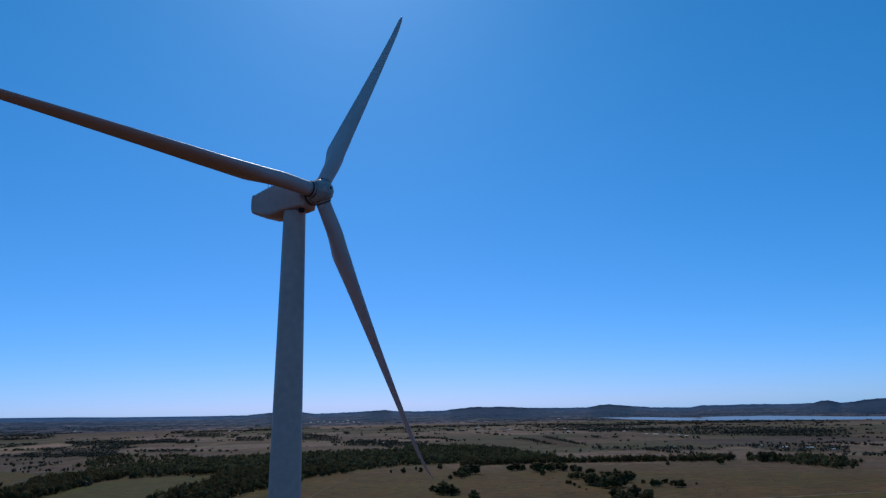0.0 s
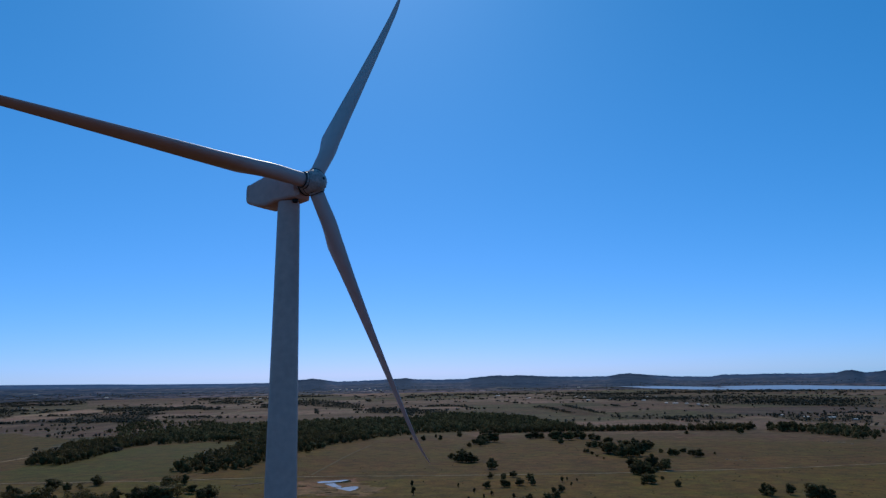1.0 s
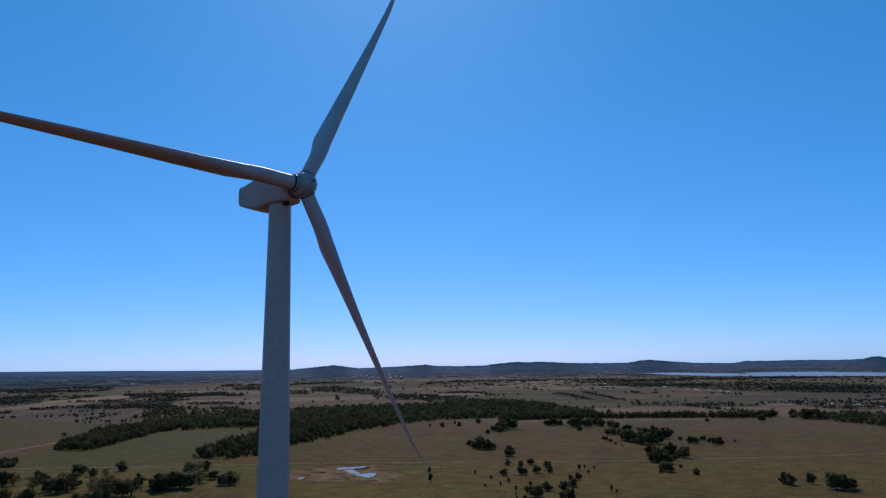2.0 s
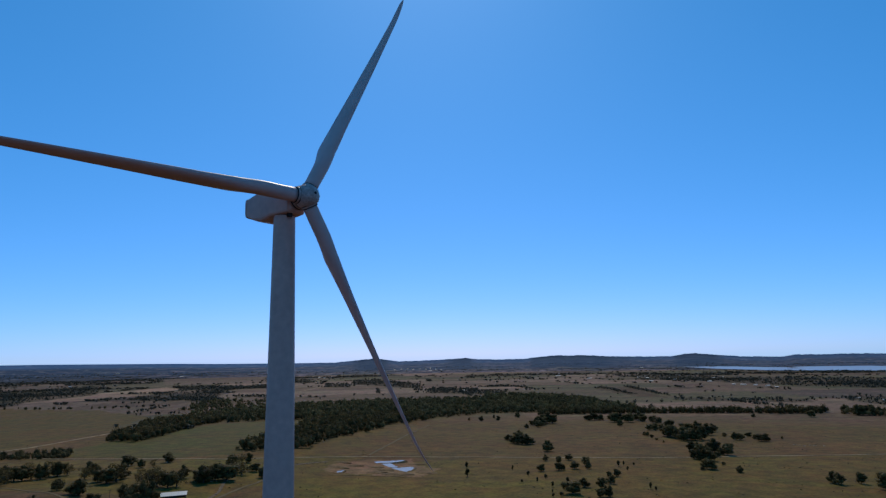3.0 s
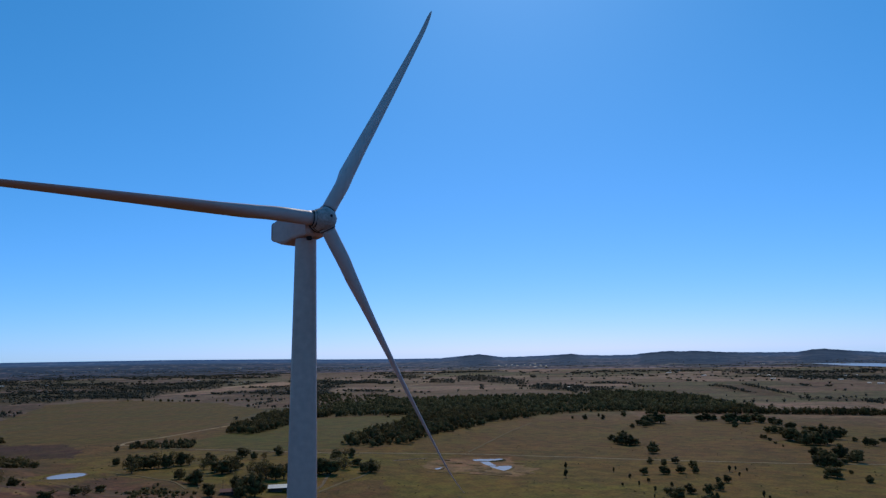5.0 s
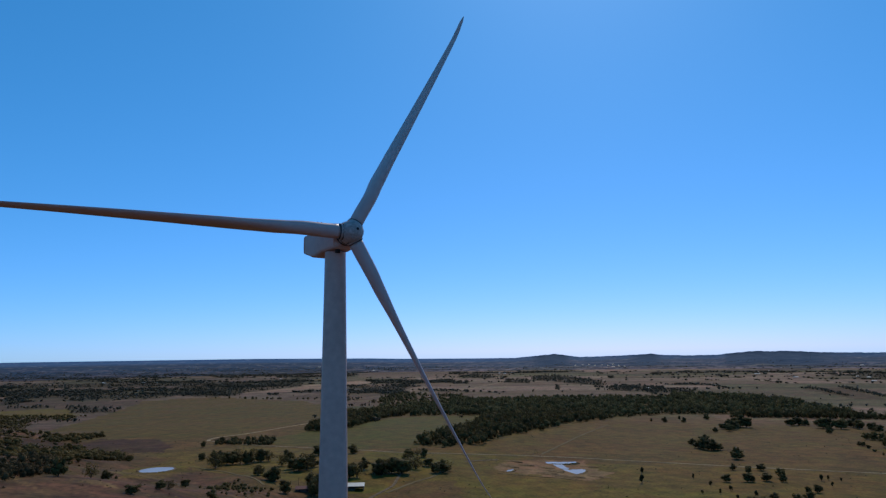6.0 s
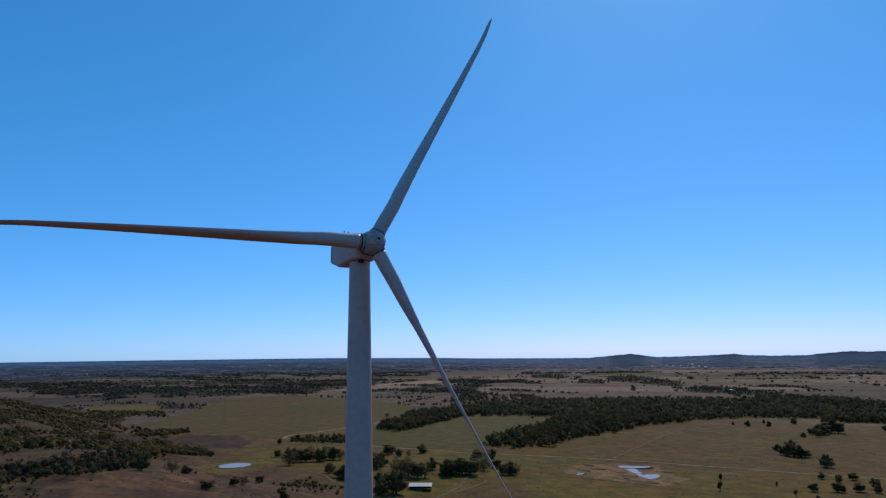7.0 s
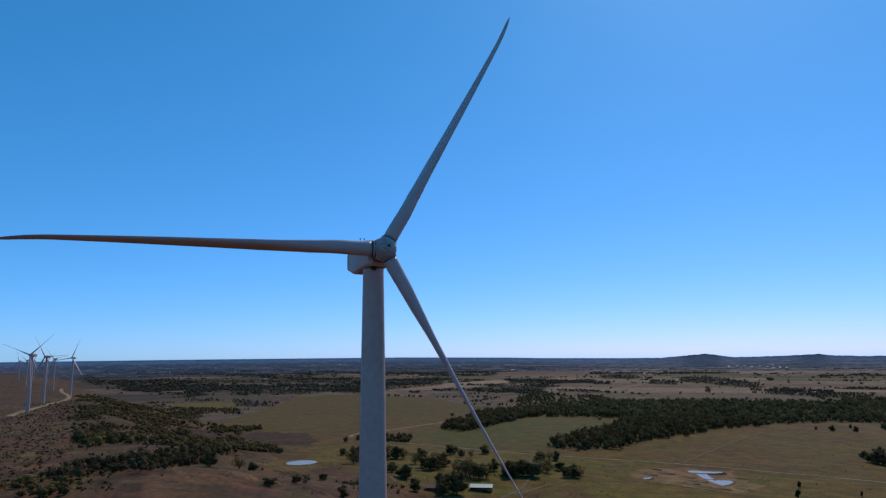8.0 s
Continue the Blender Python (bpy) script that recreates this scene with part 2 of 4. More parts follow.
def gz(x, y):
    return float(ground(x, y))


# outlines of fields, woods and bare earth, in metres on the plan
GREEN_FIELD = [(-522, 594), (-527, 724), (-535, 855), (-555, 1034), (-382, 1141), (-327, 895), (-292, 648), (-281, 591), (-346, 556), (-437, 570)]
OLIVE_FIELD = [(-928, 535), (-1080, 700), (-960, 735), (-829, 627), (-640, 606), (-640, 700), (-650, 800), (-694, 950), (-840, 1305), (-1161, 1581), (-1621, 1681), (-1718, 1482), (-1422, 1123)]
OLIVE_STRIP = [(-1841, 1065), (-1706, 1206), (-1403, 1015), (-1564, 935)]
PLOWED = [(-641, 355), (-723, 432), (-797, 596), (-693, 604), (-600, 545), (-552, 483), (-628, 489), (-613, 374), (-560, 300)]
PALE_STRIP = [(-1713, 2264), (-1623, 2678), (-1472, 2564), (-1461, 2325)]
PALE_FIELD = [(-1853, 2100), (-1695, 2303), (-1424, 2242), (-1466, 1994), (-1631, 1848)]
POND_RIM = [(-329, 242), (-327, 269), (-395, 371), (-447, 433), (-487, 438), (-459, 354)]
SOIL = [(-172, 558), (-161, 591), (-131, 617), (-102, 627), (-80, 570), (-66, 565), (-73, 512), (-102, 507), (-123, 517), (-146, 512), (-161, 520)]
LAWN = [(-235, 341), (-261, 419), (-277, 494), (-315, 535), (-272, 548), (-239, 546), (-230, 485), (-220, 425), (-201, 375), (-219, 340)]
MEADOW = [(-181, 441), (-160, 501), (-108, 499), (-37, 490), (60, 500), (-20, 400), (-131, 400)]
WOOD_MAIN = [(-287, 608), (-259, 615), (-239, 678), (-236, 788), (-210, 1031), (-169, 1218), (-123, 1301), (-8, 1426), (-36, 1900), (-117, 1850), (-377, 1800), (-600, 1700), (-700, 1500), (-690, 1300), (-640, 1200), (-583, 1083), (-382, 1141), (-331, 907), (-309, 668)]
WOOD_RIGHT = [(-65, 1369), (55, 1400), (159, 1360), (280, 1480), (230, 1600), (170, 1850), (60, 2050), (-121, 2050)]
BELT = [(40, 1315), (133, 1340), (250, 1346), (357, 1346), (460, 1338), (556, 1325), (612, 1340), (640, 1395), (617, 1385), (460, 1382), (357, 1390), (250, 1392), (133, 1390), (40, 1400)]
WOOD_FAR_RIGHT = [(626, 1312), (670, 1265), (672, 1225), (712, 1094), (824, 1280), (786, 1400), (694, 1420)]
WOOD_ROW = [(-551, 749), (-487, 726), (-492, 774), (-573, 1052), (-560, 1085), (-640, 1300), (-700, 1232), (-715, 1092), (-606, 907), (-578, 801)]
THICKET = [(-279, 86), (-273, 107), (-270, 129), (-297, 173), (-329, 205), (-375, 227), (-349, 182), (-334, 151), (-317, 114), (-287, 77)]
BUSHES_A = [(-385, 145), (-383, 183), (-452, 221), (-444, 172)]
BUSHES_B = [(-497, 329), (-559, 434), (-606, 471), (-491, 283), (-412, 234)]
HEDGE = [(-619, 336), (-835, 626), (-895, 671), (-656, 357)]
SCRUB = [(-1032, 421), (-1500, 880), (-1400, 900), (-817, 470), (-575, 298), (-457, 170)]
SLOPE = [(-330, 120), (-420, 150), (-640, 300), (-1000, 470), (-1010, 540), (-780, 470), (-560, 380), (-430, 260), (-340, 190)]
STONY = [(-200, 20), (-600, 160), (-1000, 360), (-1020, 430), (-600, 260), (-420, 150), (-300, 100), (-215, 90)]
GROVE_GRASS = [(-560, 470), (-470, 545), (-330, 545), (-235, 565), (-205, 500), (-225, 400), (-300, 355), (-390, 372), (-470, 430)]
BARE = [(-204, 417), (-173, 444), (-145, 387), (-150, 340), (-190, 345)]
NEAR_PASTURE = [(-250, 630), (-100, 610), (60, 640), (250, 655), (520, 730), (700, 650), (500, 300), (0, 330), (-200, 330)]
SCRUB_C = [(-879, 535), (-962, 723), (-803, 602), (-779, 508), (-723, 432)]
SCRUB_B = [(-1687, 974), (-1426, 1032), (-1278, 915), (-1388, 798)]
SCRUB_D = [(-479, 183), (-501, 221), (-489, 244), (-396, 194), (-392, 144)]
SCRUB_E = [(-475, 257), (-661, 445), (-610, 483), (-546, 431), (-507, 357), (-385, 204)]
SCRUB_A = [(-1167, 490), (-2000, 1080), (-1741, 997), (-782, 439), (-607, 246)]
SCRUB_F = [(-590, 233), (-843, 502), (-678, 403), (-490, 188)]
SCRUB_NEAR = [(-262, 50), (-230, 65), (-262, 88), (-292, 70)]

LAND_TONE = np.array((1.0, 0.68, 0.30))
BELTS_EAST = [[(779, 2671), (949, 2374), (1096, 2257), (1296, 2060), (1551, 2480), (1370, 2840), (1055, 2980), (836, 2876)], [(832, 1739), (830, 1571), (909, 1522), (943, 1477), (1071, 1688), (985, 1850), (922, 1919)],
              [(408, 1763), (602, 1657), (724, 1675), (765, 1776), (587, 1846), (432, 1877)], [(442, 3228), (814, 2795), (874, 3009), (617, 3424)], [(1100, 3552), (1848, 2969), (1888, 3027), (1120, 3615)]]
HEDGES_EAST = [[(268, 2409), (338, 2011), (356, 2034), (290, 2478)], [(364, 2459), (428, 1936), (446, 1983), (394, 2517)]]
BELTS_SOUTH = [[(-347, 2217), (-60, 2042), (-68, 2246), (-201, 2391), (-380, 2418)], [(-877, 2652), (-746, 2598), (-826, 2867), (-944, 2894)], [(-778, 2793), (-659, 2728), (-474, 2521), (-401, 2471), (-486, 2825), (-746, 3194), (-889, 3184)],
               [(-1199, 2949), (-1028, 2973), (-1175, 3296), (-1292, 3174)], [(-1292, 2538), (-1142, 2727), (-1195, 2853), (-1352, 2656)]]
BELTS_WEST = [[(-1773, 1685), (-1602, 1673), (-1642, 1866), (-1662, 2254), (-2041, 2768), (-2127, 2419), (-2502, 2382)], [(-1392, 2034), (-1308, 2149), (-966, 1802), (-1030, 2022), (-1195, 2323), (-1409, 2315)], [(-1526, 1080), (-1395, 1124), (-1703, 1274), (-1783, 1255)],
              [(-2260, 1504), (-1764, 1519), (-1795, 1706), (-1997, 1900), (-2254, 1592)], [(-2891, 1664), (-2240, 2132), (-2431, 2315), (-3149, 1814)], [(-1882, 1141), (-1779, 1215), (-1861, 1272), (-1969, 1195)]]
DARK_FIELD = [(255, 2341), (329, 1953), (417, 1880), (383, 2446)]
TAN_FIELD = [(-802, 3699), (-482, 3559), (-512, 3768), (-807, 3875)]
LAKE = [(941, 4039), (1090, 3732), (1368, 3461), (1646, 3309), (1954, 3143), (2500, 2780), (2700, 2960), (2109, 3396), (1956, 3576), (1841, 3709), (1500, 3801), (1220, 3949)]
TAN_STRIP = [(-742, 3764), (-404, 3899), (-89, 3971), (-84, 3797), (-379, 3668), (-694, 3527)]
TAN_PLAIN = [(-1973, 3224), (-1845, 3553), (-1521, 3583), (-1388, 3198), (-1527, 2945), (-1752, 2864)]
PASTURE = np.array((0.133, 0.103, 0.062))
FIELD_TONES = np.array([(0.15, 0.115, 0.07), (0.125, 0.105, 0.055), (0.19, 0.15, 0.10), (0.105, 0.085, 0.06), (0.14, 0.13, 0.065), (0.11, 0.105, 0.05), (0.22, 0.175, 0.12)])


def far_cells(x, y):
    """Square far fields: a tone number, and how near the field's edge lies (0 to 0.5 of its width)."""
    d = np.hypot(x - EX, y - EY)
    k = true_range(d) / np.maximum(d, 1)
    X, Y = (x - EX) * k, (y - EY) * k
    a = radians(14)
    U, V = (X * math.cos(a) + Y * math.sin(a)) / 620, (Y * math.cos(a) - X * math.sin(a)) / 410
    U = U + 0.5 * (np.floor(V) % 2)
    cell = np.sin(np.floor(U) * 12.9898 + np.floor(V) * 78.233) * 43758.5453
    cell = cell - np.floor(cell)
    edge = np.minimum(np.abs(U - np.round(U)), np.abs(V - np.round(V)))
    return cell, edge, X, Y


def far_wood(X, Y):
    """Belts of woodland on the far plain, 0 to 1, in true metres."""
    n = waves(X * 0.5 + Y * 0.12, Y * 1.1, 1300, 31) + 0.6 * waves(X * 0.7, Y, 430, 32)
    D, az = np.hypot(X, Y), np.degrees(np.arctan2(-X, Y))
    n = n - 0.60 + 0.40 * sstep(3500, 9000, D) + 0.50 * sstep(16, 30, az) * sstep(2100, 3200, D) + 0.22 * sstep(-4, -12, az) * sstep(1700, 2300, D)
    return sstep(0.05, 0.22, n)


def land_colour(x, y):
    wx, wy = x + 7 * waves(x, y, 60, 11), y + 7 * waves(x, y, 60, 12)
    d = np.hypot(x - EX, y - EY)
    n1, n2, n3 = waves(x, y, 420, 5), waves(x, y, 110, 6), waves(x, y, 34, 7) * sstep(1000, 450, d)
    col = np.repeat(PASTURE[None], len(x), 0)
    col = col * (1 + 0.16 * n2 + 0.12 * n3+ 0.10 * waves(x, y, 190, 17))[:, None]
    green = sstep(0.0, 0.9, n1 + 0.4 * n2)[:, None]
    col = col * (1 - 0.55 * green) + np.array((0.118, 0.112, 0.05)) * 0.55 * green
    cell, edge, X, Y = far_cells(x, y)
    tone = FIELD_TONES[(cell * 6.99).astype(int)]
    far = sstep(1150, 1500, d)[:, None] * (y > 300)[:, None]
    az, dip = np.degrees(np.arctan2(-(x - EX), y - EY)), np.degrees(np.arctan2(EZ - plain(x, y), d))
    # far field tones carry extra blue, haze painted into the ground colour
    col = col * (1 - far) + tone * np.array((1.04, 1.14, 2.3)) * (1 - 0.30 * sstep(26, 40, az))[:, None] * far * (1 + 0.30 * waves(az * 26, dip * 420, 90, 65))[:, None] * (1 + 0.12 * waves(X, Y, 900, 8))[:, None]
    s, top = ridge(x, y)
    hill = sstep(300, 200, s)[:, None] * sstep(-1, 40, top - plain(x, y))[:, None]
    stony = np.array((0.115, 0.076, 0.080)) * (1 + 0.38 * n3 + 0.30 * n2 + 0.35 * waves(x, y, 11, 13))[:, None]
    moss = sstep(-0.1, 0.6, waves(x, y, 70, 14) + 0.5 * n3)[:, None]
    stony = stony * (1 - 0.7 * moss) + np.array((0.074, 0.068, 0.040)) * 0.7 * moss
    ledge = sstep(0.62, 0.9, waves(x * 0.5 + s * 0.1, s * 1.6, 60, 15) + 0.4 * waves(x, y, 9, 16))[:, None] * sstep(230, 150, s)[:, None]
    stony = stony * (1 - 0.6 * ledge) + np.array((0.22, 0.19, 0.15)) * 0.6 * ledge
    col = col * (1 - hill) + stony * hill
    wood = far_wood(X, Y) * sstep(1300, 1700, d) * (s > 300)
    col = col * (1 - 0.85 * wood[:, None]) + np.array((0.040, 0.041, 0.034)) * 0.85 * wood[:, None]
    for poly, tone, sharp in ((NEAR_PASTURE, (0.138, 0.122, 0.046), 0.7), (GREEN_FIELD, (0.100, 0.108, 0.046), 1), (OLIVE_FIELD, (0.118, 0.100, 0.040), 1), (OLIVE_STRIP, (0.150, 0.132, 0.050), 1),
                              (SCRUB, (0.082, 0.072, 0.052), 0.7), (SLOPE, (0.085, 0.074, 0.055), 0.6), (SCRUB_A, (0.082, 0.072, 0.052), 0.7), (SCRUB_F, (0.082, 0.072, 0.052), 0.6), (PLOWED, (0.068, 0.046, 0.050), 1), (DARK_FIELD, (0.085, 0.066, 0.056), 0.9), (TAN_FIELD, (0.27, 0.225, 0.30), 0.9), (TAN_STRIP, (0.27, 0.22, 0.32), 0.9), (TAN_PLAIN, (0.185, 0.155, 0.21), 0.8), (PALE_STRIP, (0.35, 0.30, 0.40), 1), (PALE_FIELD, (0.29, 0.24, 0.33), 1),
                              (GROVE_GRASS, (0.145, 0.132, 0.052), 0.7), (POND_RIM, (0.16, 0.145, 0.045), 0.7), (LAWN, (0.135, 0.138, 0.045), 0.8), (MEADOW, (0.15, 0.138, 0.045), 0.6), (BARE, (0.125, 0.092, 0.066), 0.9), (SOIL, (0.25, 0.19, 0.20), 0.85),
                              *((poly, (0.055, 0.052, 0.036), 0.75) for poly in BELTS_EAST + BELTS_SOUTH + BELTS_WEST), (WOOD_MAIN, (0.11, 0.10, 0.075), 0.85), (WOOD_RIGHT, (0.09, 0.085, 0.06), 0.9), (WOOD_ROW, (0.08, 0.075, 0.04), 0.9)):
        k = inside(poly, wx, wy)[:, None] * sharp
        k = k * np.clip(0.9 + 0.35 * n2 + 0.25 * n3, 0.3, 1)[:, None]
        col = col * (1 - k) + np.array(tone) * k * (1 + 0.08 * n3)[:, None]
    return np.clip(col * LAND_TONE, 0.006, 0.6)


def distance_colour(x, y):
    """Thin streaks of woods and pale fields toward the horizon, then plain wooded hills; painted haze blues and greys
    them.
    """
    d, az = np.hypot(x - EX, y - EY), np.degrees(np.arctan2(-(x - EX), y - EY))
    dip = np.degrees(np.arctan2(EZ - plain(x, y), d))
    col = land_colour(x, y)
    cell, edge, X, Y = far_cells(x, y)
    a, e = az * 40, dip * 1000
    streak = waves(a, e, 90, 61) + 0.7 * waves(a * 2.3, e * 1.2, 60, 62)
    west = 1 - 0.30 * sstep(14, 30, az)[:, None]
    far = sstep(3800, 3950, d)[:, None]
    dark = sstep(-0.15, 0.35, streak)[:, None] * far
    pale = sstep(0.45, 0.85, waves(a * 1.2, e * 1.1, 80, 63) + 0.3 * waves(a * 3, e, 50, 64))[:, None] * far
    # the bluer cast is haze put into the field colours
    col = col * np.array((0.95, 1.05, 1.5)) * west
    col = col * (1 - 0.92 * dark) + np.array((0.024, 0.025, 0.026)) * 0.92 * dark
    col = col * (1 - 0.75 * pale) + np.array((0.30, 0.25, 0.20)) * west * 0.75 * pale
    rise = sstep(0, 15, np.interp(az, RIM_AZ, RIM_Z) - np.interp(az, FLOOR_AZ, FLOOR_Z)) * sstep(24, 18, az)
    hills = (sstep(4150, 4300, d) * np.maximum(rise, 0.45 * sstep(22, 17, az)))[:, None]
    # hill woods, greyed in their colour the way haze would
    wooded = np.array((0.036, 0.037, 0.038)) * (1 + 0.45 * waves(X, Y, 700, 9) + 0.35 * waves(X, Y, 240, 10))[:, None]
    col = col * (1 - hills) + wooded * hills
    # the rim fades to blue: horizon haze mixed into the colour
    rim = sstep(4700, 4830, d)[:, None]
    # strength of the added haze emission, rising toward the horizon
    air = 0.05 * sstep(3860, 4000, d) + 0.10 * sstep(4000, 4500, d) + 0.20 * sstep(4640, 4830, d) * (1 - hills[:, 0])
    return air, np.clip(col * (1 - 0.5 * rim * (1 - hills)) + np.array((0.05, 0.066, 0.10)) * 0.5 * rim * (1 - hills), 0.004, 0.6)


def build_ground():
    """One sheet, finest where the walk sees it, out to the horizon."""
    az = np.concatenate([np.arange(-180, -46, 4.0), np.arange(-44, 82, 0.125), np.arange(84, 180, 4.0)])
    dep = np.radians(np.concatenate([[70, 50, 40, 32, 26, 22], np.arange(19, 14, -0.25), np.arange(14, 1.6, -0.062), np.arange(1.6, 0.0, -0.05)]))
    r = 112 / np.tan(dep)
    r = np.concatenate([r[r < 2500], np.linspace(2500, 4850, 135)])
    A, R = np.meshgrid(np.radians(az), r)
    x, y = (EX - np.sin(A) * R).ravel(), (EY + np.cos(A) * R).ravel()
    z = ground(x, y)
    n, rows = len(az), len(r)
    i = np.arange(n)[None] + n * np.arange(rows - 1)[:, None]
    j = (np.arange(n)[None] + 1) % n + n * np.arange(rows - 1)[:, None]
    quads = np.stack([i, j, j + n, i + n], -1).reshape(-1, 4)
    centre = len(x)
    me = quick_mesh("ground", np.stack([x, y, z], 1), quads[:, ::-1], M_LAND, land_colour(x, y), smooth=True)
    ob = new("ground", me)
    tagged(ob, "dry brown grassland with olive fields and low wooded hills", "ground", kind="structure")
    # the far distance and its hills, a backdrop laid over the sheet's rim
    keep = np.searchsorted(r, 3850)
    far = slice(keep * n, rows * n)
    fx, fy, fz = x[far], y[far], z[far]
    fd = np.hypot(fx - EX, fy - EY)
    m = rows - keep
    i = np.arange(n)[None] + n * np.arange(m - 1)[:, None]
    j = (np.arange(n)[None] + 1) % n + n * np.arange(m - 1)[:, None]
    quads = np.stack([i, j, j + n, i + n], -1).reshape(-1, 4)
    # air drives the blue emission that stands in for haze
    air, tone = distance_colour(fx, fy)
    me = quick_mesh("backdrop", np.stack([fx, fy, fz + 1.6 * sstep(3860, 3980, fd) - 0.6], 1), quads[:, ::-1], M_HAZED_LAND, tone, smooth=True)
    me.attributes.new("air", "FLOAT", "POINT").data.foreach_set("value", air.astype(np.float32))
    tagged(new("backdrop", me), "far plain with low wooded hills, painted blue-grey for haze", "backdrop", kind="structure")
    # the small disc under the camera
    ring = [(float(x[k]), float(y[k]), float(z[k])) for k in range(n)]
    cap = mesh_of("ground_centre", ring, [tuple(range(n))], M_LAND)
    a = cap.color_attributes.new("land", "FLOAT_COLOR", "POINT")
    for p in a.data:
        p.color = (0.094, 0.059, 0.028, 1)
    tagged(new("ground_centre", cap), "stony brown hilltop grass", "ground", kind="structure")


build_ground()


def ribbon(name, points, width, mat, label, lift=0.35):
    """A road laid on the land along a few points."""
    pts = []
    for k in range(len(points) - 1):
        p0, p1, p2, p3 = (Vector(points[max(min(i, len(points) - 1), 0)]) for i in (k - 1, k, k + 1, k + 2))
        steps = max(2, int((p2 - p1).length / 8))
        for s in range(steps):
            t = s / steps
            pts.append(0.5 * (2 * p1 + (p2 - p0) * t + (2 * p0 - 5 * p1 + 4 * p2 - p3) * t * t + (3 * p1 - p0 - 3 * p2 + p3) * t ** 3))
    pts.append(Vector(points[-1]))
    rnd = random.Random(len(points))
    verts, faces = [], []
    for k, p in enumerate(pts):
        d = (pts[min(k + 1, len(pts) - 1)] - pts[max(k - 1, 0)]).normalized()
        side = Vector((-d.y, d.x))
        for s, drop in ((-0.5, -0.5), (-0.42, 0), (0.42, 0), (0.5, -0.5)):
            q = p + side * s * width * (1 + rnd.uniform(-0.12, 0.12))
            verts.append((q.x, q.y, gz(q.x, q.y) + lift + drop))
        if k:
            for c in range(3):
                a = 4 * (k - 1) + c
                faces.append((a, a + 1, a + 5, a + 4))
    ob = new(name, mesh_of(name, verts, faces, mat))
    return tagged(ob, label, "road", kind="structure")


ribbon("road", [(-589, 595), (-521, 574), (-462, 562), (-347, 551), (-281, 551), (-234, 577), (-111, 644), (42, 645), (161, 650), (250, 666), (391, 696), (520, 738), (760, 800)], 4.2, M_GRAVEL, "pale gravel farm road across brown pasture")
ribbon("road", [(-585, 590), (-606, 616), (-612, 650), (-609, 695), (-623, 785), (-650, 930), (-720, 1120)], 5.5, M_GRAVEL, "pale gravel road along an olive field")
ribbon("road", [(-873, 2116), (-880, 2392), (-897, 2729)], 9, M_GRAVEL, "distant pale straight country road")
ribbon("road", [(-154, 640), (-155, 742), (-156, 895), (-152, 1057)], 3.2, M_DIRT, "worn dirt track through pasture")
ribbon("road", [(-753, 232), (-818, 268), (-880, 310), (-949, 352), (-1033, 409), (-1160, 470), (-1354, 540), (-1531, 614)], 7.5, M_GRAVEL, "pale gravel service road along the ridge", 0.5)
ribbon("road", [(-198, 370), (-199, 415), (-197, 452), (-205, 500)], 3.0, M_DIRT, "rutted dirt lane beside a lawn")


def pool(outline, level, label, seed, banked=True, size=0.85):
    """Still water with an uneven shore drawn round a few points, and a dark wet bank."""
    rnd = random.Random(seed)
    shore = []
    n = len(outline)
    for k in range(n):
        p0, p1, p2, p3 = (Vector(outline[(k + i) % n]) for i in (-1, 0, 1, 2))
        for step in range(5):
            t = step / 5
            p = 0.5 * (2 * p1 + (p2 - p0) * t + (2 * p0 - 5 * p1 + 4 * p2 - p3) * t * t + (3 * p1 - p0 - 3 * p2 + p3) * t ** 3)
            shore.append(p + Vector((rnd.uniform(-1.2, 1.2), rnd.uniform(-1.2, 1.2))))
    c = sum(shore, Vector((0, 0))) / len(shore)
    shore = [c + (p - c) * size for p in shore]
    z = gz(c.x, c.y) + level

    def ring(grow, dz):
        out = []
        for p in shore:
            q = p + (p - c).normalized() * grow
            out.append((q.x, q.y, z + dz))
        return out

    verts, faces = loft([ring(0.3, -0.8), ring(0.0, 0.0), ring(-0.8, 0.0)])
    ob = new("water", mesh_of("water", verts, faces, M_WATER))
    tagged(ob, label, "pond", kind="structure")
    if not banked:
        return
    bank = []
    for grow, dz in ((3.4, -1.4), (1.6, 0.12), (0.7, 0.10), (-0.2, -0.1)):
        bank.append([(x + rnd.uniform(-0.5, 0.5), y + rnd.uniform(-0.5, 0.5), h + rnd.uniform(-0.1, 0.12)) for x, y, h in ring(grow, dz)])
    verts, faces = loft(bank, False)
    tagged(new("bank", mesh_of("bank", verts, faces, M_MUD)), "muddy bank of bare brown earth", "bank", kind="structure")


OVAL = [(POND[0] - 10.7 * math.cos(a) - 10.6 * math.sin(a), POND[1] - 11.8 * math.cos(a) + 9.6 * math.sin(a)) for a in [math.pi * k / 6 for k in range(12)]]
pool(OVAL, 0.25, "oval farm pond reflecting the pale sky", 1, True, 0.9)
pool([(-160, 582), (-148, 586), (-136, 596), (-122, 601), (-108, 606), (-107, 597), (-117, 590), (-127, 587), (-138, 584), (-150, 576)], 0.2, "irregular pale blue pond in bare earth", 2, True, 0.95)
pool([(-128, 588), (-120, 590), (-113, 578), (-106, 566), (-110, 560), (-118, 566), (-124, 578)], 0.2, "shallow pond arm in bare earth", 3, False, 0.95)
pool([(-111, 563), (-104, 561), (-98, 566), (-91, 568), (-88, 556), (-90, 543), (-98, 536), (-106, 543), (-112, 552)], 0.22, "small blue pool in bare earth", 4, True, 0.92)
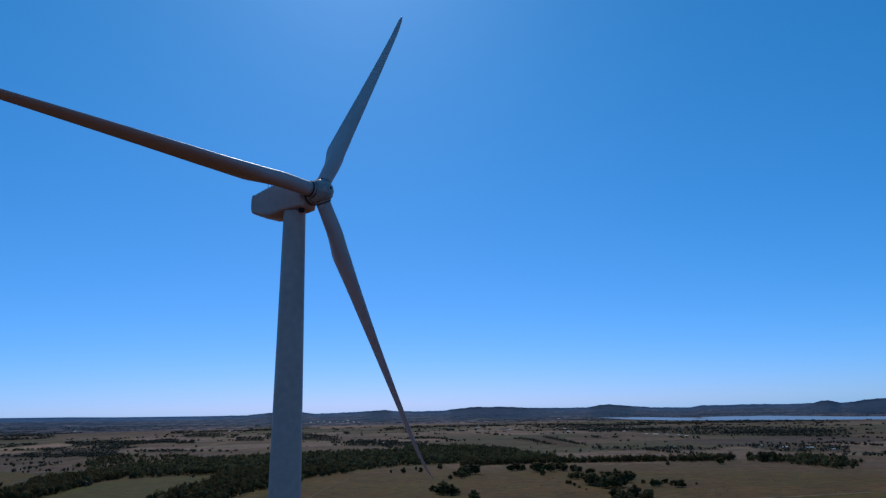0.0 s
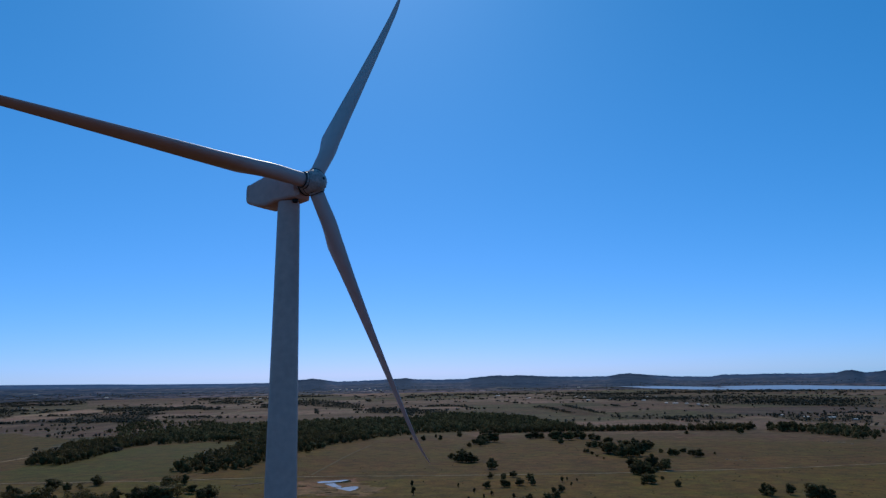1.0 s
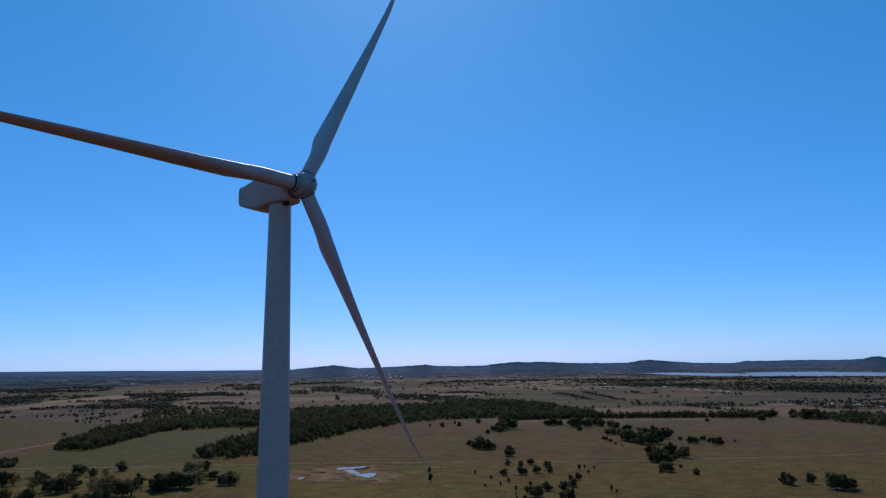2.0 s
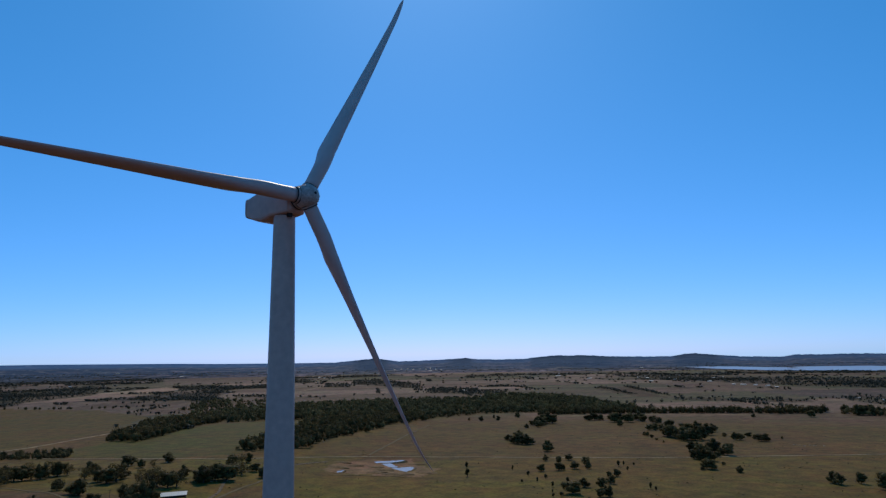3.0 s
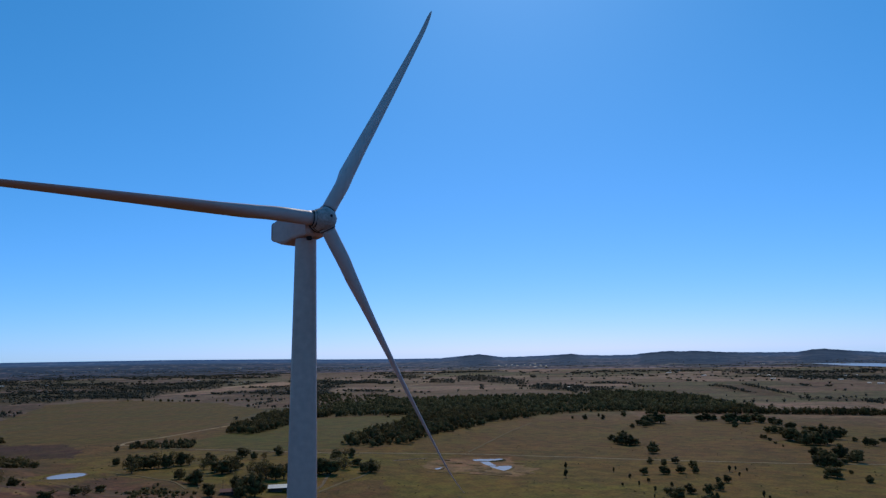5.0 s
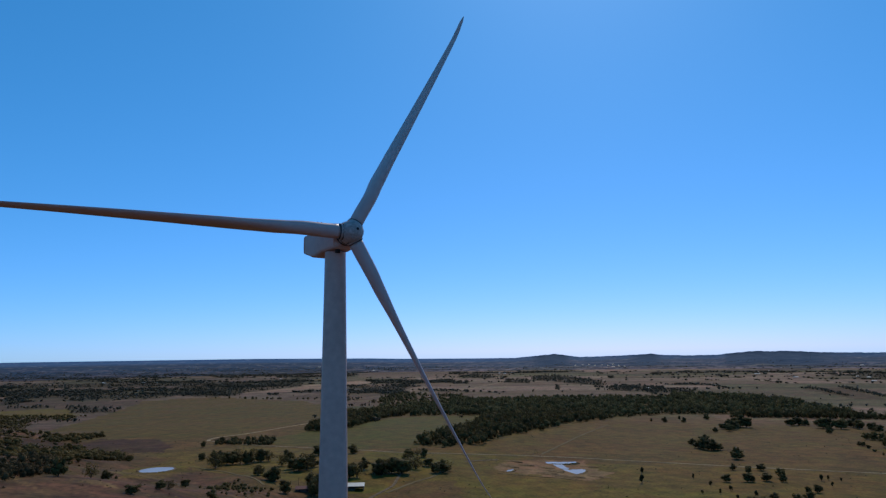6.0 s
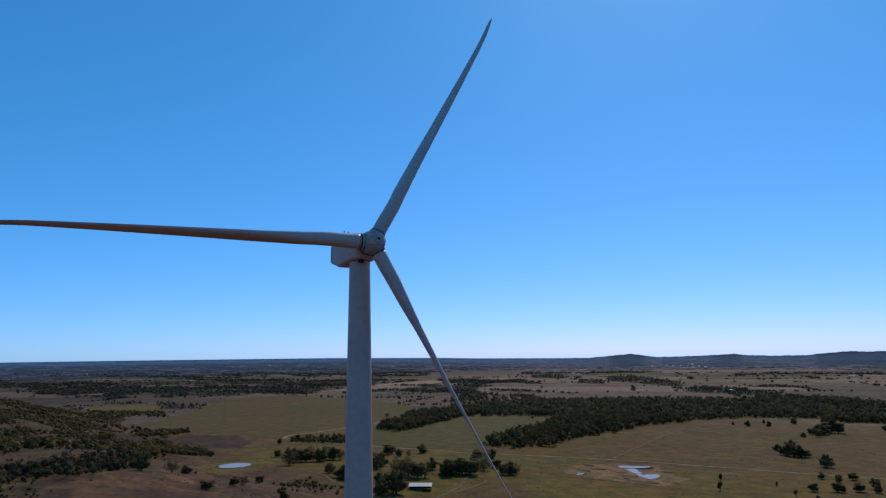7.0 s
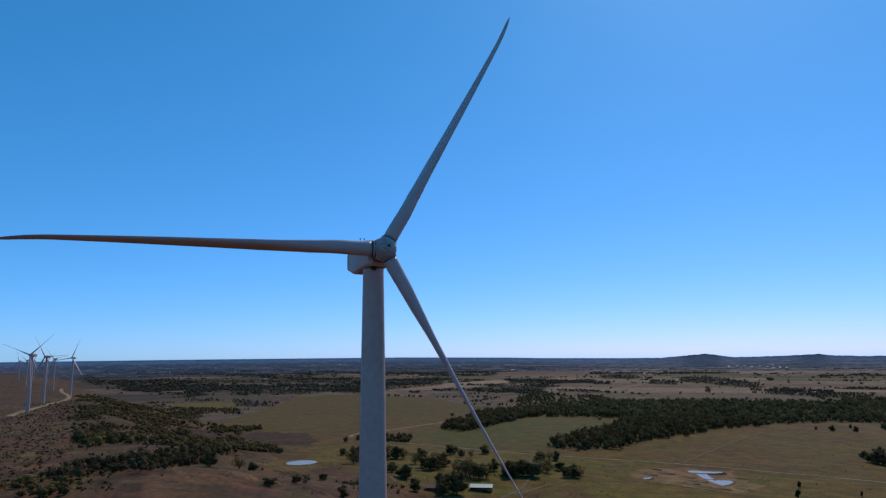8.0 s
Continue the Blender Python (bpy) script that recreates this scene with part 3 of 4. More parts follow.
pool([(-155, 519), (-153, 527), (-149, 529), (-148, 519), (-152, 515)], 0.2, "small puddle in bare earth", 5)


def mounds():
    """Heaps of bare soil left round the dug pond."""
    rs = np.random.RandomState(71)
    for x, y, w, h in ((-115, 545, 9, 1.5), (-128, 560, 8, 1.2), (-93, 590, 7, 1.3), (-72, 535, 9, 1.3), (-160, 545, 9, 1.6), (-150, 560, 7, 1.2), (-100, 522, 12, 1.4), (-120, 528, 9, 1.0), (-168, 575, 8, 1.0)):
        rings = []
        z = gz(x, y)
        for k, hh in ((1.0, -0.5), (0.85, 0.25), (0.6, 0.7), (0.3, 0.95), (0.04, 1.0)):
            ring = []
            for i in range(18):
                a = 2 * math.pi * i / 18
                q = k * w * (1 + 0.22 * math.sin(2 * a + x) + 0.12 * math.sin(5 * a + y)) * rs.uniform(0.93, 1.07)
                ring.append((x + q * 1.3 * math.cos(a), y + 0.7 * q * math.sin(a), z + 0.65 * hh * h * rs.uniform(0.9, 1.1)))
            rings.append(ring)
        verts, faces = loft(rings)
        tagged(new("soil_mound", mesh_of("soil_mound", verts, faces, M_MUD, True)), "low mound of bare orange-brown soil", "soil mound", "mounds by the pond")


mounds()


ribbon("gully", [(-198, 330), (-201, 354), (-204, 379), (-207, 396), (-215, 417), (-224, 441), (-235, 474)], 2.8, M_GULLY, "pale eroded gully beside the lane", 0.25)
ribbon("road", [(-398, 386), (-362, 378), (-310, 351), (-280, 330)], 2.6, M_DIRT, "faint dirt track past the pond", 0.25)
ribbon("bank", [(-156, 501), (-139, 506), (-118, 508), (-103, 512), (-87, 509)], 2.2, M_MUD, "low eroded earth ledge below the ponds", 0.3)
ribbon("bank", [(-181, 575), (-192, 560), (-204, 540)], 5, M_GULLY, "pale bare patch of earth by the road", 0.2)


def lake():
    shore = LAKE
    verts = [(x, y, gz(x, y) + 3) for x, y in shore]
    c = (1700, 3430)
    verts.append((*c, gz(*c) + 3))
    faces = [(k, (k + 1) % len(shore), len(shore)) for k in range(len(shore))]
    bm = bmesh.new()
    vs = [bm.verts.new(v) for v in verts]
    for f in faces:
        bm.faces.new([vs[k] for k in f])
    bmesh.ops.subdivide_edges(bm, edges=bm.edges[:], cuts=5, use_grid_fill=True)
    for v in bm.verts:
        v.co.z = gz(v.co.x, v.co.y) + 2.0
    me = bpy.data.meshes.new("water")
    bm.to_mesh(me)
    bm.free()
    me.materials.append(M_LAKE)
    tagged(new("water", me), "wide blue lake below low hills", "lake", kind="structure")


lake()


# ---------------------------------------------------------------- wind turbines
HUB_Z, OVERHANG, TILT, AXIS = 67.0, 3.7, 2.9, 62.8


def blade_mesh():
    """Along +z from the hub's centre; the trailing edge lies toward +y, the rotation toward +x."""
    rings = []
    stations = [1.35 + 0.55 * k for k in range(66)] + [37.6, 38, 38.4, 38.9, 39.3, 39.6, 39.85, 40.0]
    for r in stations:
        root = float(sstep(8.2, 2.6, r))
        chord = float(np.interp(r, [1.3, 2.6, 8.4, 12, 20, 30, 37, 39, 39.7, 40], [1.75, 1.75, 2.95, 2.6, 1.95, 1.25, 0.85, 0.60, 0.34, 0.10]))
        thick = float(np.interp(r, [1.3, 2.6, 5.5, 8.4, 12, 20, 30, 40], [1.75, 1.75, 1.62, 1.30, 0.88, 0.48, 0.26, 0.05]))
        twist = radians(float(np.interp(r, [1.3, 8, 14, 22, 32, 40], [15, 13, 8, 4, 1, 0])) - 23)
        bend = 0.48 * (max(0, (r - 14) / 26) ** 2 + max(0, (r - 34.5) / 5.5) ** 2)
        lead = 0.5 * root + 0.32 * (1 - root)
        ring = []
        for i in range(44):
            a = 2 * math.pi * i / 44
            s = 0.5 * (1 - math.cos(a))
            foil = 0.5 * thick * math.copysign(1, math.sin(a)) * (0.2969 * math.sqrt(s) - 0.126 * s - 0.3516 * s * s + 0.2843 * s ** 3 - 0.1015 * s ** 4) * 10
            y0, x0 = (s - lead) * chord, foil
            yc, xc = -0.5 * chord * math.cos(a), 0.5 * thick * math.sin(a)
            y1, x1 = y0 * (1 - root) + yc * root, x0 * (1 - root) + xc * root
            ring.append((x1 * math.cos(twist) + y1 * math.sin(twist) - 0.92 * bend, y1 * math.cos(twist) - x1 * math.sin(twist) - 0.39 * bend, r))
        rings.append(ring)
    return mesh_of("blade", *loft(rings), M_BLADE, True)


def squircle(hw, z0, z1, y, n=64, power=5.0):
    ring = []
    for i in range(n):
        a = 2 * math.pi * i / n
        c, s = math.cos(a), math.sin(a)
        k = (abs(c) ** power + abs(s) ** power) ** (-1 / power)
        ring.append((hw * c * k, y, (z0 + z1) / 2 + (z1 - z0) / 2 * s * k))
    return ring


def turbine_meshes():
    me = {}
    top = HUB_Z - 1.82
    r0 = 1.31
    grade = 0.0142
    secs = [top, top - 22, top - 44, -1.5]
    me["sections"] = []
    for a, b in zip(secs, secs[1:]):
        prof = [(b, r0 + grade * (top - b)), ((a + b) / 2, r0 + grade * (top - (a + b) / 2)), (a, r0 + grade * (top - a))]
        me["sections"].append(mesh_of("tower_section", *lathe(prof, 64, "z", False), M_WHITE, True))
    me["yaw"] = mesh_of("yaw_ring", *lathe([(top - 0.02, 1.22), (top + 0.22, 1.22)], 40), M_SEAL, True)
    z = HUB_Z
    rings = [squircle(*s, power=9) for s in ((1.05, z - 1.35, z + 1.2, -2.35), (1.40, z - 1.66, z + 1.5, -2.0), (1.55, z - 1.76, z + 1.7, -0.9), (1.66, z - 1.84, z + 1.82, 0.9), (1.70, z - 2.12, z + 1.80, 1.9), (1.70, z - 2.22, z + 1.72, 2.4), (1.69, z - 2.1, z + 1.45, 3.6),
                                              (1.66, z - 1.62, z + 1.05, 5.0), (1.64, z - 1.52, z + 0.98, 5.2), (1.70, z - 1.56, z + 1.02, 5.24), (1.70, z - 1.46, z + 0.98, 5.45), (1.5, z - 1.1, z + 0.75, 5.75))]
    me["nacelle"] = mesh_of("nacelle_cover", *loft(rings), M_WHITE, True)
    me["nacelle"].set_sharp_from_angle(angle=radians(16))
    rings = [squircle(1.2, z - 0.8, z + 0.5, 5.70), squircle(1.15, z - 0.75, z + 0.45, 5.85)]
    me["vent"] = mesh_of("rear_vent", *loft(rings), M_SEAL)
    me["spinner"] = mesh_of("spinner", *lathe([(1.55, 1.0), (1.5, 1.28), (0.9, 1.42), (0.2, 1.48), (-0.6, 1.42), (-1.15, 1.2), (-1.5, 0.86), (-1.68, 0.45), (-1.72, 0.02)], 40, "y"), M_HUB, True)
    me["gap"] = mesh_of("spinner_gap", *lathe([(1.85, 1.02), (1.5, 1.02)], 32, "y"), M_SEAL, True)
    me["hatch"] = mesh_of("spinner_hatch", *lathe([(0.02, 0.17), (-0.06, 0.17), (-0.08, 0.1)], 20, "y"), M_SEAL, True)
    me["bolt"] = mesh_of("bolt_cap", *lathe([(0.02, 0.07), (-0.07, 0.07), (-0.09, 0.04)], 10, "y"), M_STEEL, True)
    me["port"] = mesh_of("lower_hatch", *lathe([(-0.30, 0.20), (-0.28, 0.31), (-0.1, 0.34), (0.35, 0.36)], 24), M_DARK, True)
    me["root"] = mesh_of("blade_bearing", *lathe([(0.75, 1.02), (1.28, 1.02), (1.34, 0.97)], 40), M_HUB, True)
    me["collar"] = mesh_of("root_seal", *lathe([(1.29, 0.90), (1.29, 0.985), (1.42, 0.985), (1.42, 0.88)], 40), M_SEAL, True)
    me["collar2"] = mesh_of("root_seal", *lathe([(0.98, 1.0), (0.98, 1.07), (1.09, 1.07), (1.09, 1.0)], 40), M_SEAL, True)
    me["rib"] = mesh_of("spinner_seam", *lathe([(-0.03, 1.495), (0.03, 1.495)], 40, "y"), M_SEAL, True)
    me["blade"] = blade_mesh()
    bm = bmesh.new()
    for x in (-0.28, 0.28):
        bmesh.ops.create_cone(bm, segments=8, cap_ends=True, radius1=0.03, radius2=0.025, depth=0.75, matrix=pose(x, 0, 0.7))
        bmesh.ops.create_cone(bm, segments=10, cap_ends=True, radius1=0.10, radius2=0.06, depth=0.16, matrix=pose(x, 0, 1.12))
    bmesh.ops.create_cone(bm, segments=8, cap_ends=True, radius1=0.035, radius2=0.035, depth=0.6, matrix=pose(0, 0, 0.34, 0, 90, 0))
    bmesh.ops.create_cone(bm, segments=8, cap_ends=True, radius1=0.06, radius2=0.04, depth=1.1, matrix=pose(0, 0, -0.2))
    me["mast"] = bpy.data.meshes.new("wind_sensor")
    bm.to_mesh(me["mast"])
    bm.free()
    me["mast"].materials.append(M_SEAL)
    return me


PARTS = turbine_meshes()


def wind_turbine(m, phase, label, turn=AXIS, near=False, aims=None):
    base = new("wind_turbine")
    base.matrix_basis = m @ pose(0, 0, 0, 0, 0, turn)
    tagged(base, label, "wind turbine", "wind turbines on the ridge")
    for s in PARTS["sections"]:
        child("tower_section", s, base)
    child("yaw_ring", PARTS["yaw"], base)
    nacelle = child("nacelle", PARTS["nacelle"], base)
    child("rear_vent", PARTS["vent"], nacelle, "dark rear vent")
    child("wind_sensor", PARTS["mast"], nacelle, "thin twin-pronged wind sensor", pose(-0.07, 4.15, HUB_Z + 1.68))
    if near:
        child("lower_hatch", PARTS["port"], nacelle, "dark round hatch", pose(-0.52, -1.52, HUB_Z - 1.80))
    axle = Matrix.Translation((0, -OVERHANG * math.cos(radians(TILT)), HUB_Z + OVERHANG * math.sin(radians(TILT)))) @ pose(0, 0, 0, -TILT, 0, 0)
    spinner = child("spinner", PARTS["spinner"], base, m=axle)
    child("spinner_gap", PARTS["gap"], spinner)
    if near:
        child("spinner_seam", PARTS["rib"], spinner, m=pose(0, 0.55, 0))
        child("spinner_seam", PARTS["rib"], spinner, m=pose(0, 1.12, 0) @ Matrix.Diagonal((0.96, 2.5, 0.96, 1)))
        child("spinner_hatch", PARTS["hatch"], spinner, "small dark round hatch", pose(0, -1.70, 0.12))
        for k in range(9):
            a = phase + 20 + 40 * k
            child("bolt_cap", PARTS["bolt"], spinner, m=pose(0, 0, 0, 0, a, 0) @ pose(0, -1.3, 1.04, -45, 0, 0))
    for k in range(3):
        swing, cone = aims[k] if aims else (phase + 120 * k, 2.0)
        spin = axle @ pose(0, 0, 0, 0, swing, 0) @ pose(0, 0, 0, cone, 0, 0) @ pose(0, 0, 0, 0, 0, 4 if aims and k == 1 else 0)
        b = child("blade", PARTS["blade"], base, m=spin @ Matrix.Diagonal((1, 1, 1.05 if aims and k == 2 else 1, 1)))
        child("blade_bearing", PARTS["root"], b)
        child("root_seal", PARTS["collar"], b, "black rubber seal")
        if near:
            child("root_seal", PARTS["collar2"], b, "black rubber seal")
    return base


wind_turbine(pose(0, 0, 0), 29.9, "large white wind turbine with feathered blades, standing still", near=True,
             aims=[(30.1, 2.2), (151.6, 2.7), (272.1, -13.3)])
for x, y, phase in ((-802, 269, 51), (-971, 353, 88), (-1454, 564, 78), (-1196, 488, 22), (-2274, 798, 100), (-1934, 692, 65), (-2299, 850, 30), (-2143, 828, 45)):
    wind_turbine(pose(x, y, gz(x, y)), phase, "distant white wind turbine standing on the grassy ridge", AXIS - 33)


# ---------------------------------------------------------------- trees
def crown(rnd, leaves, lobes, size, low, spread, tall, skirt=0, heart="one"):
    """Leaf clumps scattered through uneven lobes, for a tree 1 m high: verts and quads."""
    centres = []
    mid, half = low + (1 - low) * 0.52, (1 - low) * 0.5
    for k in range(lobes):
        a, e = 6.283 * (k * 0.618 + rnd.uniform(-0.15, 0.15)), rnd.uniform(-0.9, 1.25)
        r = rnd.uniform(0.35, 0.85)
        rx, rz = rnd.uniform(0.26, 0.52) * spread, rnd.uniform(0.28, 0.50) * half * tall
        centres.append((spread * r * math.cos(e) * math.cos(a), spread * r * math.cos(e) * math.sin(a), mid + (half - rz * 0.5) * math.sin(e) * rnd.uniform(0.6, 1.0), rx, rz))
    centres.append((0, 0, mid, spread * 0.6, half * 0.7))
    for k in range(skirt):
        a = 6.283 * k / skirt + rnd.uniform(-0.4, 0.4)
        centres.append((spread * 0.38 * math.cos(a), spread * 0.38 * math.sin(a), low + 0.24, spread * rnd.uniform(0.34, 0.46), 0.2))
    verts = np.zeros((leaves * 4, 3))
    for i in range(leaves):
        cx, cy, cz, rx, rz = centres[rnd.randrange(len(centres))]
        d = Vector((rnd.gauss(0, 1), rnd.gauss(0, 1), rnd.gauss(0.15, 1))).normalized() * (0.74 + 0.28 * rnd.random())
        p = Vector((cx + d.x * rx, cy + d.y * rx, max(cz + d.z * rz, 0.03 + 0.05 * rnd.random())))
        n = (d + Vector((rnd.gauss(0, 0.3), rnd.gauss(0, 0.3), rnd.gauss(0.1, 0.3)))).normalized()
        u = n.orthogonal().normalized()
        v = n.cross(u)
        a, s = rnd.uniform(0, 6.283), size * rnd.uniform(0.6, 1.3)
        e, f = (u * math.cos(a) + v * math.sin(a)) * s, (v * math.cos(a) - u * math.sin(a)) * s * rnd.uniform(0.5, 0.9)
        verts[4 * i:4 * i + 4] = [p - e * 0.5 - f * 0.3, p + e * 0.2 - f * 0.5, p + e * 0.55 + f * 0.25, p - e * 0.1 + f * 0.5]
    # the heart of the crown, uneven all round
    n, tiers = {"lobes": (8, (-75, -30, 12, 48, 76)), "one": (9, (-72, -20, 25, 65)), "small": (6, (-72, 5, 58)), "tiny": (5, (-65, 42)), "none": (0, ())}[heart]
    blobs = centres if heart == "lobes" else [(0, 0, low + (1 - low) * 0.46, spread * 0.80, (1 - low) * 0.44)] if n else []
    quads = [np.arange(leaves * 4).reshape(-1, 4)]
    body, faces = [], []
    for cx, cy, cz, rx, rz in blobs:
        k = 0.70 if heart == "lobes" else 0.78
        base = leaves * 4 + len(body)
        for e in tiers:
            c, h = math.cos(radians(e)), math.sin(radians(e))
            for i in range(n):
                a, w = 6.283 * (i + rnd.uniform(-0.2, 0.2)) / n, k * rnd.uniform(0.68, 1.18)
                body.append((cx + rx * w * c * math.cos(a), cy + rx * w * c * math.sin(a), max(cz + rz * w * h, 0.02)))
        for t in range(len(tiers) - 1):
            for i in range(n):
                p, q = base + t * n + i, base + t * n + (i + 1) % n
                faces.append((p, q, q + n, p + n))
        top = base + (len(tiers) - 1) * n
        faces.append((top, top + n // 4, top + n // 2, top + 3 * n // 4))
    if faces:
        verts = np.concatenate([verts, np.array(body)])
        quads.append(np.array(faces))
    return verts, np.concatenate(quads)


def trunk_mesh(rnd, low, spread):
    """A tapered, slightly bent trunk that parts into limbs, for a tree 1 m high."""
    verts, faces = [], []

    def limb(p, q, r0, r1):
        axis = (q - p)
        u = axis.orthogonal().normalized()
        v = axis.normalized().cross(u)
        base = len(verts)
        mid = (p + q) / 2 + Vector((rnd.uniform(-1, 1), rnd.uniform(-1, 1), 0)) * axis.length * 0.08
        for c, r in ((p, r0), (mid, (r0 + r1) / 2), (q, r1)):
            for k in range(6):
                a = 2 * math.pi * k / 6
                verts.append(c + u * math.cos(a) * r + v * math.sin(a) * r)
        for s in range(2):
            for k in range(6):
                a, b = base + s * 6 + k, base + s * 6 + (k + 1) % 6
                faces.append((a, b, b + 6, a + 6))

    fork = Vector((rnd.uniform(-0.03, 0.03), rnd.uniform(-0.03, 0.03), low + 0.12))
    limb(Vector((0, 0, -0.06)), fork, 0.045, 0.03)
    for k in range(5):
        a = 6.283 * k / 5 + rnd.uniform(-0.4, 0.4)
        limb(fork, Vector((math.cos(a) * spread * 0.55, math.sin(a) * spread * 0.55, rnd.uniform(0.5, 0.85))), 0.022, 0.006)
    return mesh_of("trunk", verts, faces, M_BARK, True)


def tree_kind(name, seed, leaves, lobes, size, low, spread, tall, mat, skirt=0, heart="lobes"):
    rnd = random.Random(seed)
    v, q = crown(rnd, leaves, lobes, size, low, spread, tall, skirt, heart)
    return name, trunk_mesh(rnd, low, spread), quick_mesh("crown", v, q, mat, smooth=True)


OAKS = [tree_kind("oak_tree", 40 + k, 1100, 8 + k, 0.07, 0.02 + 0.02 * (k % 3), 0.54 + 0.05 * (k % 3), 1.0, M_OAK, 3 + k % 3) for k in range(8)]
CEDARS = [tree_kind("cedar_tree", 60 + k, 420, 7, 0.080, 0.01, 0.34, 1.05, M_CEDAR) for k in range(3)]
THIN = [tree_kind("oak_tree", 70 + k, 760, 9, 0.068, 0.05, 0.54, 1.0, M_OAK, 3, "none") for k in range(4)]


def plant(kinds, places, label, category, group, breadth=1.0):
    rnd = random.Random(len(places) * 7 + len(label))
    for x, y, h in places:
        name, trunk, leaf = kinds[rnd.randrange(len(kinds))]
        h = h * rnd.uniform(0.94, 1.06)
        tree = new(name)
        wide = h * breadth * rnd.uniform(0.74, 1.08)
        tree.matrix_basis = pose(x, y, gz(x, y) - 0.02 * h, 0, 0, rnd.uniform(0, 360)) @ Matrix.Diagonal((wide, wide * rnd.uniform(0.9, 1.1), h, 1))
        child("trunk", trunk, tree)
        child("crown", leaf, tree)
        tagged(tree, label, category, group)


plant(CEDARS, [(-32, 515, 8.0), (-38, 565, 6.4), (7, 553, 5.4), (17, 483, 3.8), (22, 520, 5.1), (30, 487, 4.6), (37, 506, 5.3), (108, 583, 7.2), (114, 590, 4.8), (113, 556, 4.6), (123, 586, 4.2), (42, 465, 4.9), (41, 439, 4.2), (55, 485, 5.1), (50, 453, 4.8), (117, 460, 6.4), (120, 455, 3.9), (47, 426, 4.5), (41, 422, 3.6)],
      "small dark cedar standing alone in pasture", "tree", "cedars in the pasture")
plant(OAKS, [(34, 548, 8.1), (39, 620, 6.2), (52, 606, 7.2), (50, 555, 7.2), (54, 555, 6.7), (63, 628, 7.4), (65, 565, 7.8), (78, 588, 8.6), (78, 567, 6.8), (92, 520, 5.3), (99, 522, 7.3), (90, 484, 7.3), (56, 438, 10.4), (67, 466, 7.5), (80, 463, 8.4), (81, 426, 8.2), (75, 426, 6.1), (181, 562, 3.7), (43, 704, 13.2), (-72, 1179, 10.2), (-40, 1191, 9.2), (-6, 1277, 9.8), (-96, 1187, 6.1), (10, 1390, 5.9)],
      "round dark green oak in dry pasture", "tree", "oaks in the pasture", 1.15)
plant(OAKS, [(267, 503, 9.2), (269, 497, 9.1), (288, 502, 8.7), (295, 476, 13.5), (299, 471, 13.0), (308, 478, 8.6), (211, 554, 6.4), (354, 851, 4.0), (446, 1249, 7.8)],
      "rounded oak with a shadow on dry grass", "tree", "oaks in the pasture", 1.15)
plant(OAKS[:5] + THIN[:3], [(-457, 449, 6.6), (-418, 427, 11.9), (-395, 409, 11.3), (-400, 422, 13.9), (-392, 422, 12.9), (-391, 430, 13.9), (-382, 430, 13.3), (-386, 444, 13.1), (-381, 448, 12.6), (-375, 452, 11.2), (-319, 370, 8.0), (-292, 353, 10.2), (-269, 338, 5.4), (-341, 429, 11.0), (-358, 459, 11.2), (-319, 414, 12.7), (-305, 406, 14.4), (-304, 416, 14.7), (-309, 430, 12.8), (-352, 503, 10.7), (-324, 524, 9.3), (-280, 414, 11.5), (-267, 406, 13.2), (-259, 400, 13.7), (-250, 400, 14.7), (-247, 407, 13.7), (-261, 442, 10.5), (-243, 436, 12.2), (-238, 438, 13.0), (-237, 445, 12.3)],
      "olive green oak in the grove by the barn", "tree", "oak grove", 1.22)
plant(OAKS[:5] + THIN[:3], [(-229, 448, 9.0), (-246, 495, 9.4), (-234, 484, 10.0), (-253, 352, 10.1), (-243, 348, 8.9), (-242, 357, 8.0), (-322, 496, 7.1), (-332, 493, 7.1)],
      "olive green oak in the grove by the barn", "tree", "oak grove", 1.22)
plant(OAKS[:5] + THIN[:3], [(-304, 204, 9.4), (-305, 215, 5.9), (-323, 237, 2.3), (-220, 161, 4.9), (-240, 196, 5.8), (-251, 213, 5.3), (-303, 276, 6.0), (-451, 442, 8.1), (-219, 213, 6.9), (-387, 393, 14.4), (-316, 366, 8.7), (-286, 350, 11.3), (-250, 317, 9.5), (-285, 170, 10.0), (-542, 537, 7.5)],
      "small oak on dry brown grass", "tree", "oaks by the pond", 1.15)
plant(OAKS[:5] + THIN[:3], [(-325, 529, 9.7), (-235, 427, 13.9), (-232, 439, 14.2), (-224, 444, 15.0), (-257, 520, 11.1), (-225, 473, 11.1), (-221, 492, 8.5), (-202, 466, 9.9), (-198, 473, 10.9), (-198, 484, 9.2), (-255, 537, 8.2), (-248, 538, 9.3), (-240, 340, 14.5), (-228, 338, 16.6), (-233, 327, 11.2)],
      "oak beside the lane and lawn", "tree", "oaks by the lane", 1.15)


plant(OAKS, [(16, 1013, 8.0), (26, 1071, 11.8), (35, 1035, 11.4), (44, 1094, 15.4), (52, 1118, 21.1), (61, 1118, 19.3), (37, 1071, 15.1), (-8, 825, 8.0), (1, 789, 10.2), (5, 870, 9.8), (8, 779, 13.8), (16, 772, 13.7), (23, 779, 10.1), (12, 807, 12.9), (43, 703, 10.9), (130, 1178, 12.9), (142, 1192, 15.0), (152, 1186, 11.2), (173, 1143, 19.8), (171, 1052, 11.7), (178, 1142, 18.0), (198, 1140, 16.2), (220, 1177, 16.8), (224, 1151, 14.6), (238, 1133, 12.6), (245, 1117, 10.7)],
      "dark oak in a clump on pasture", "tree", "oak clumps", 1.4)
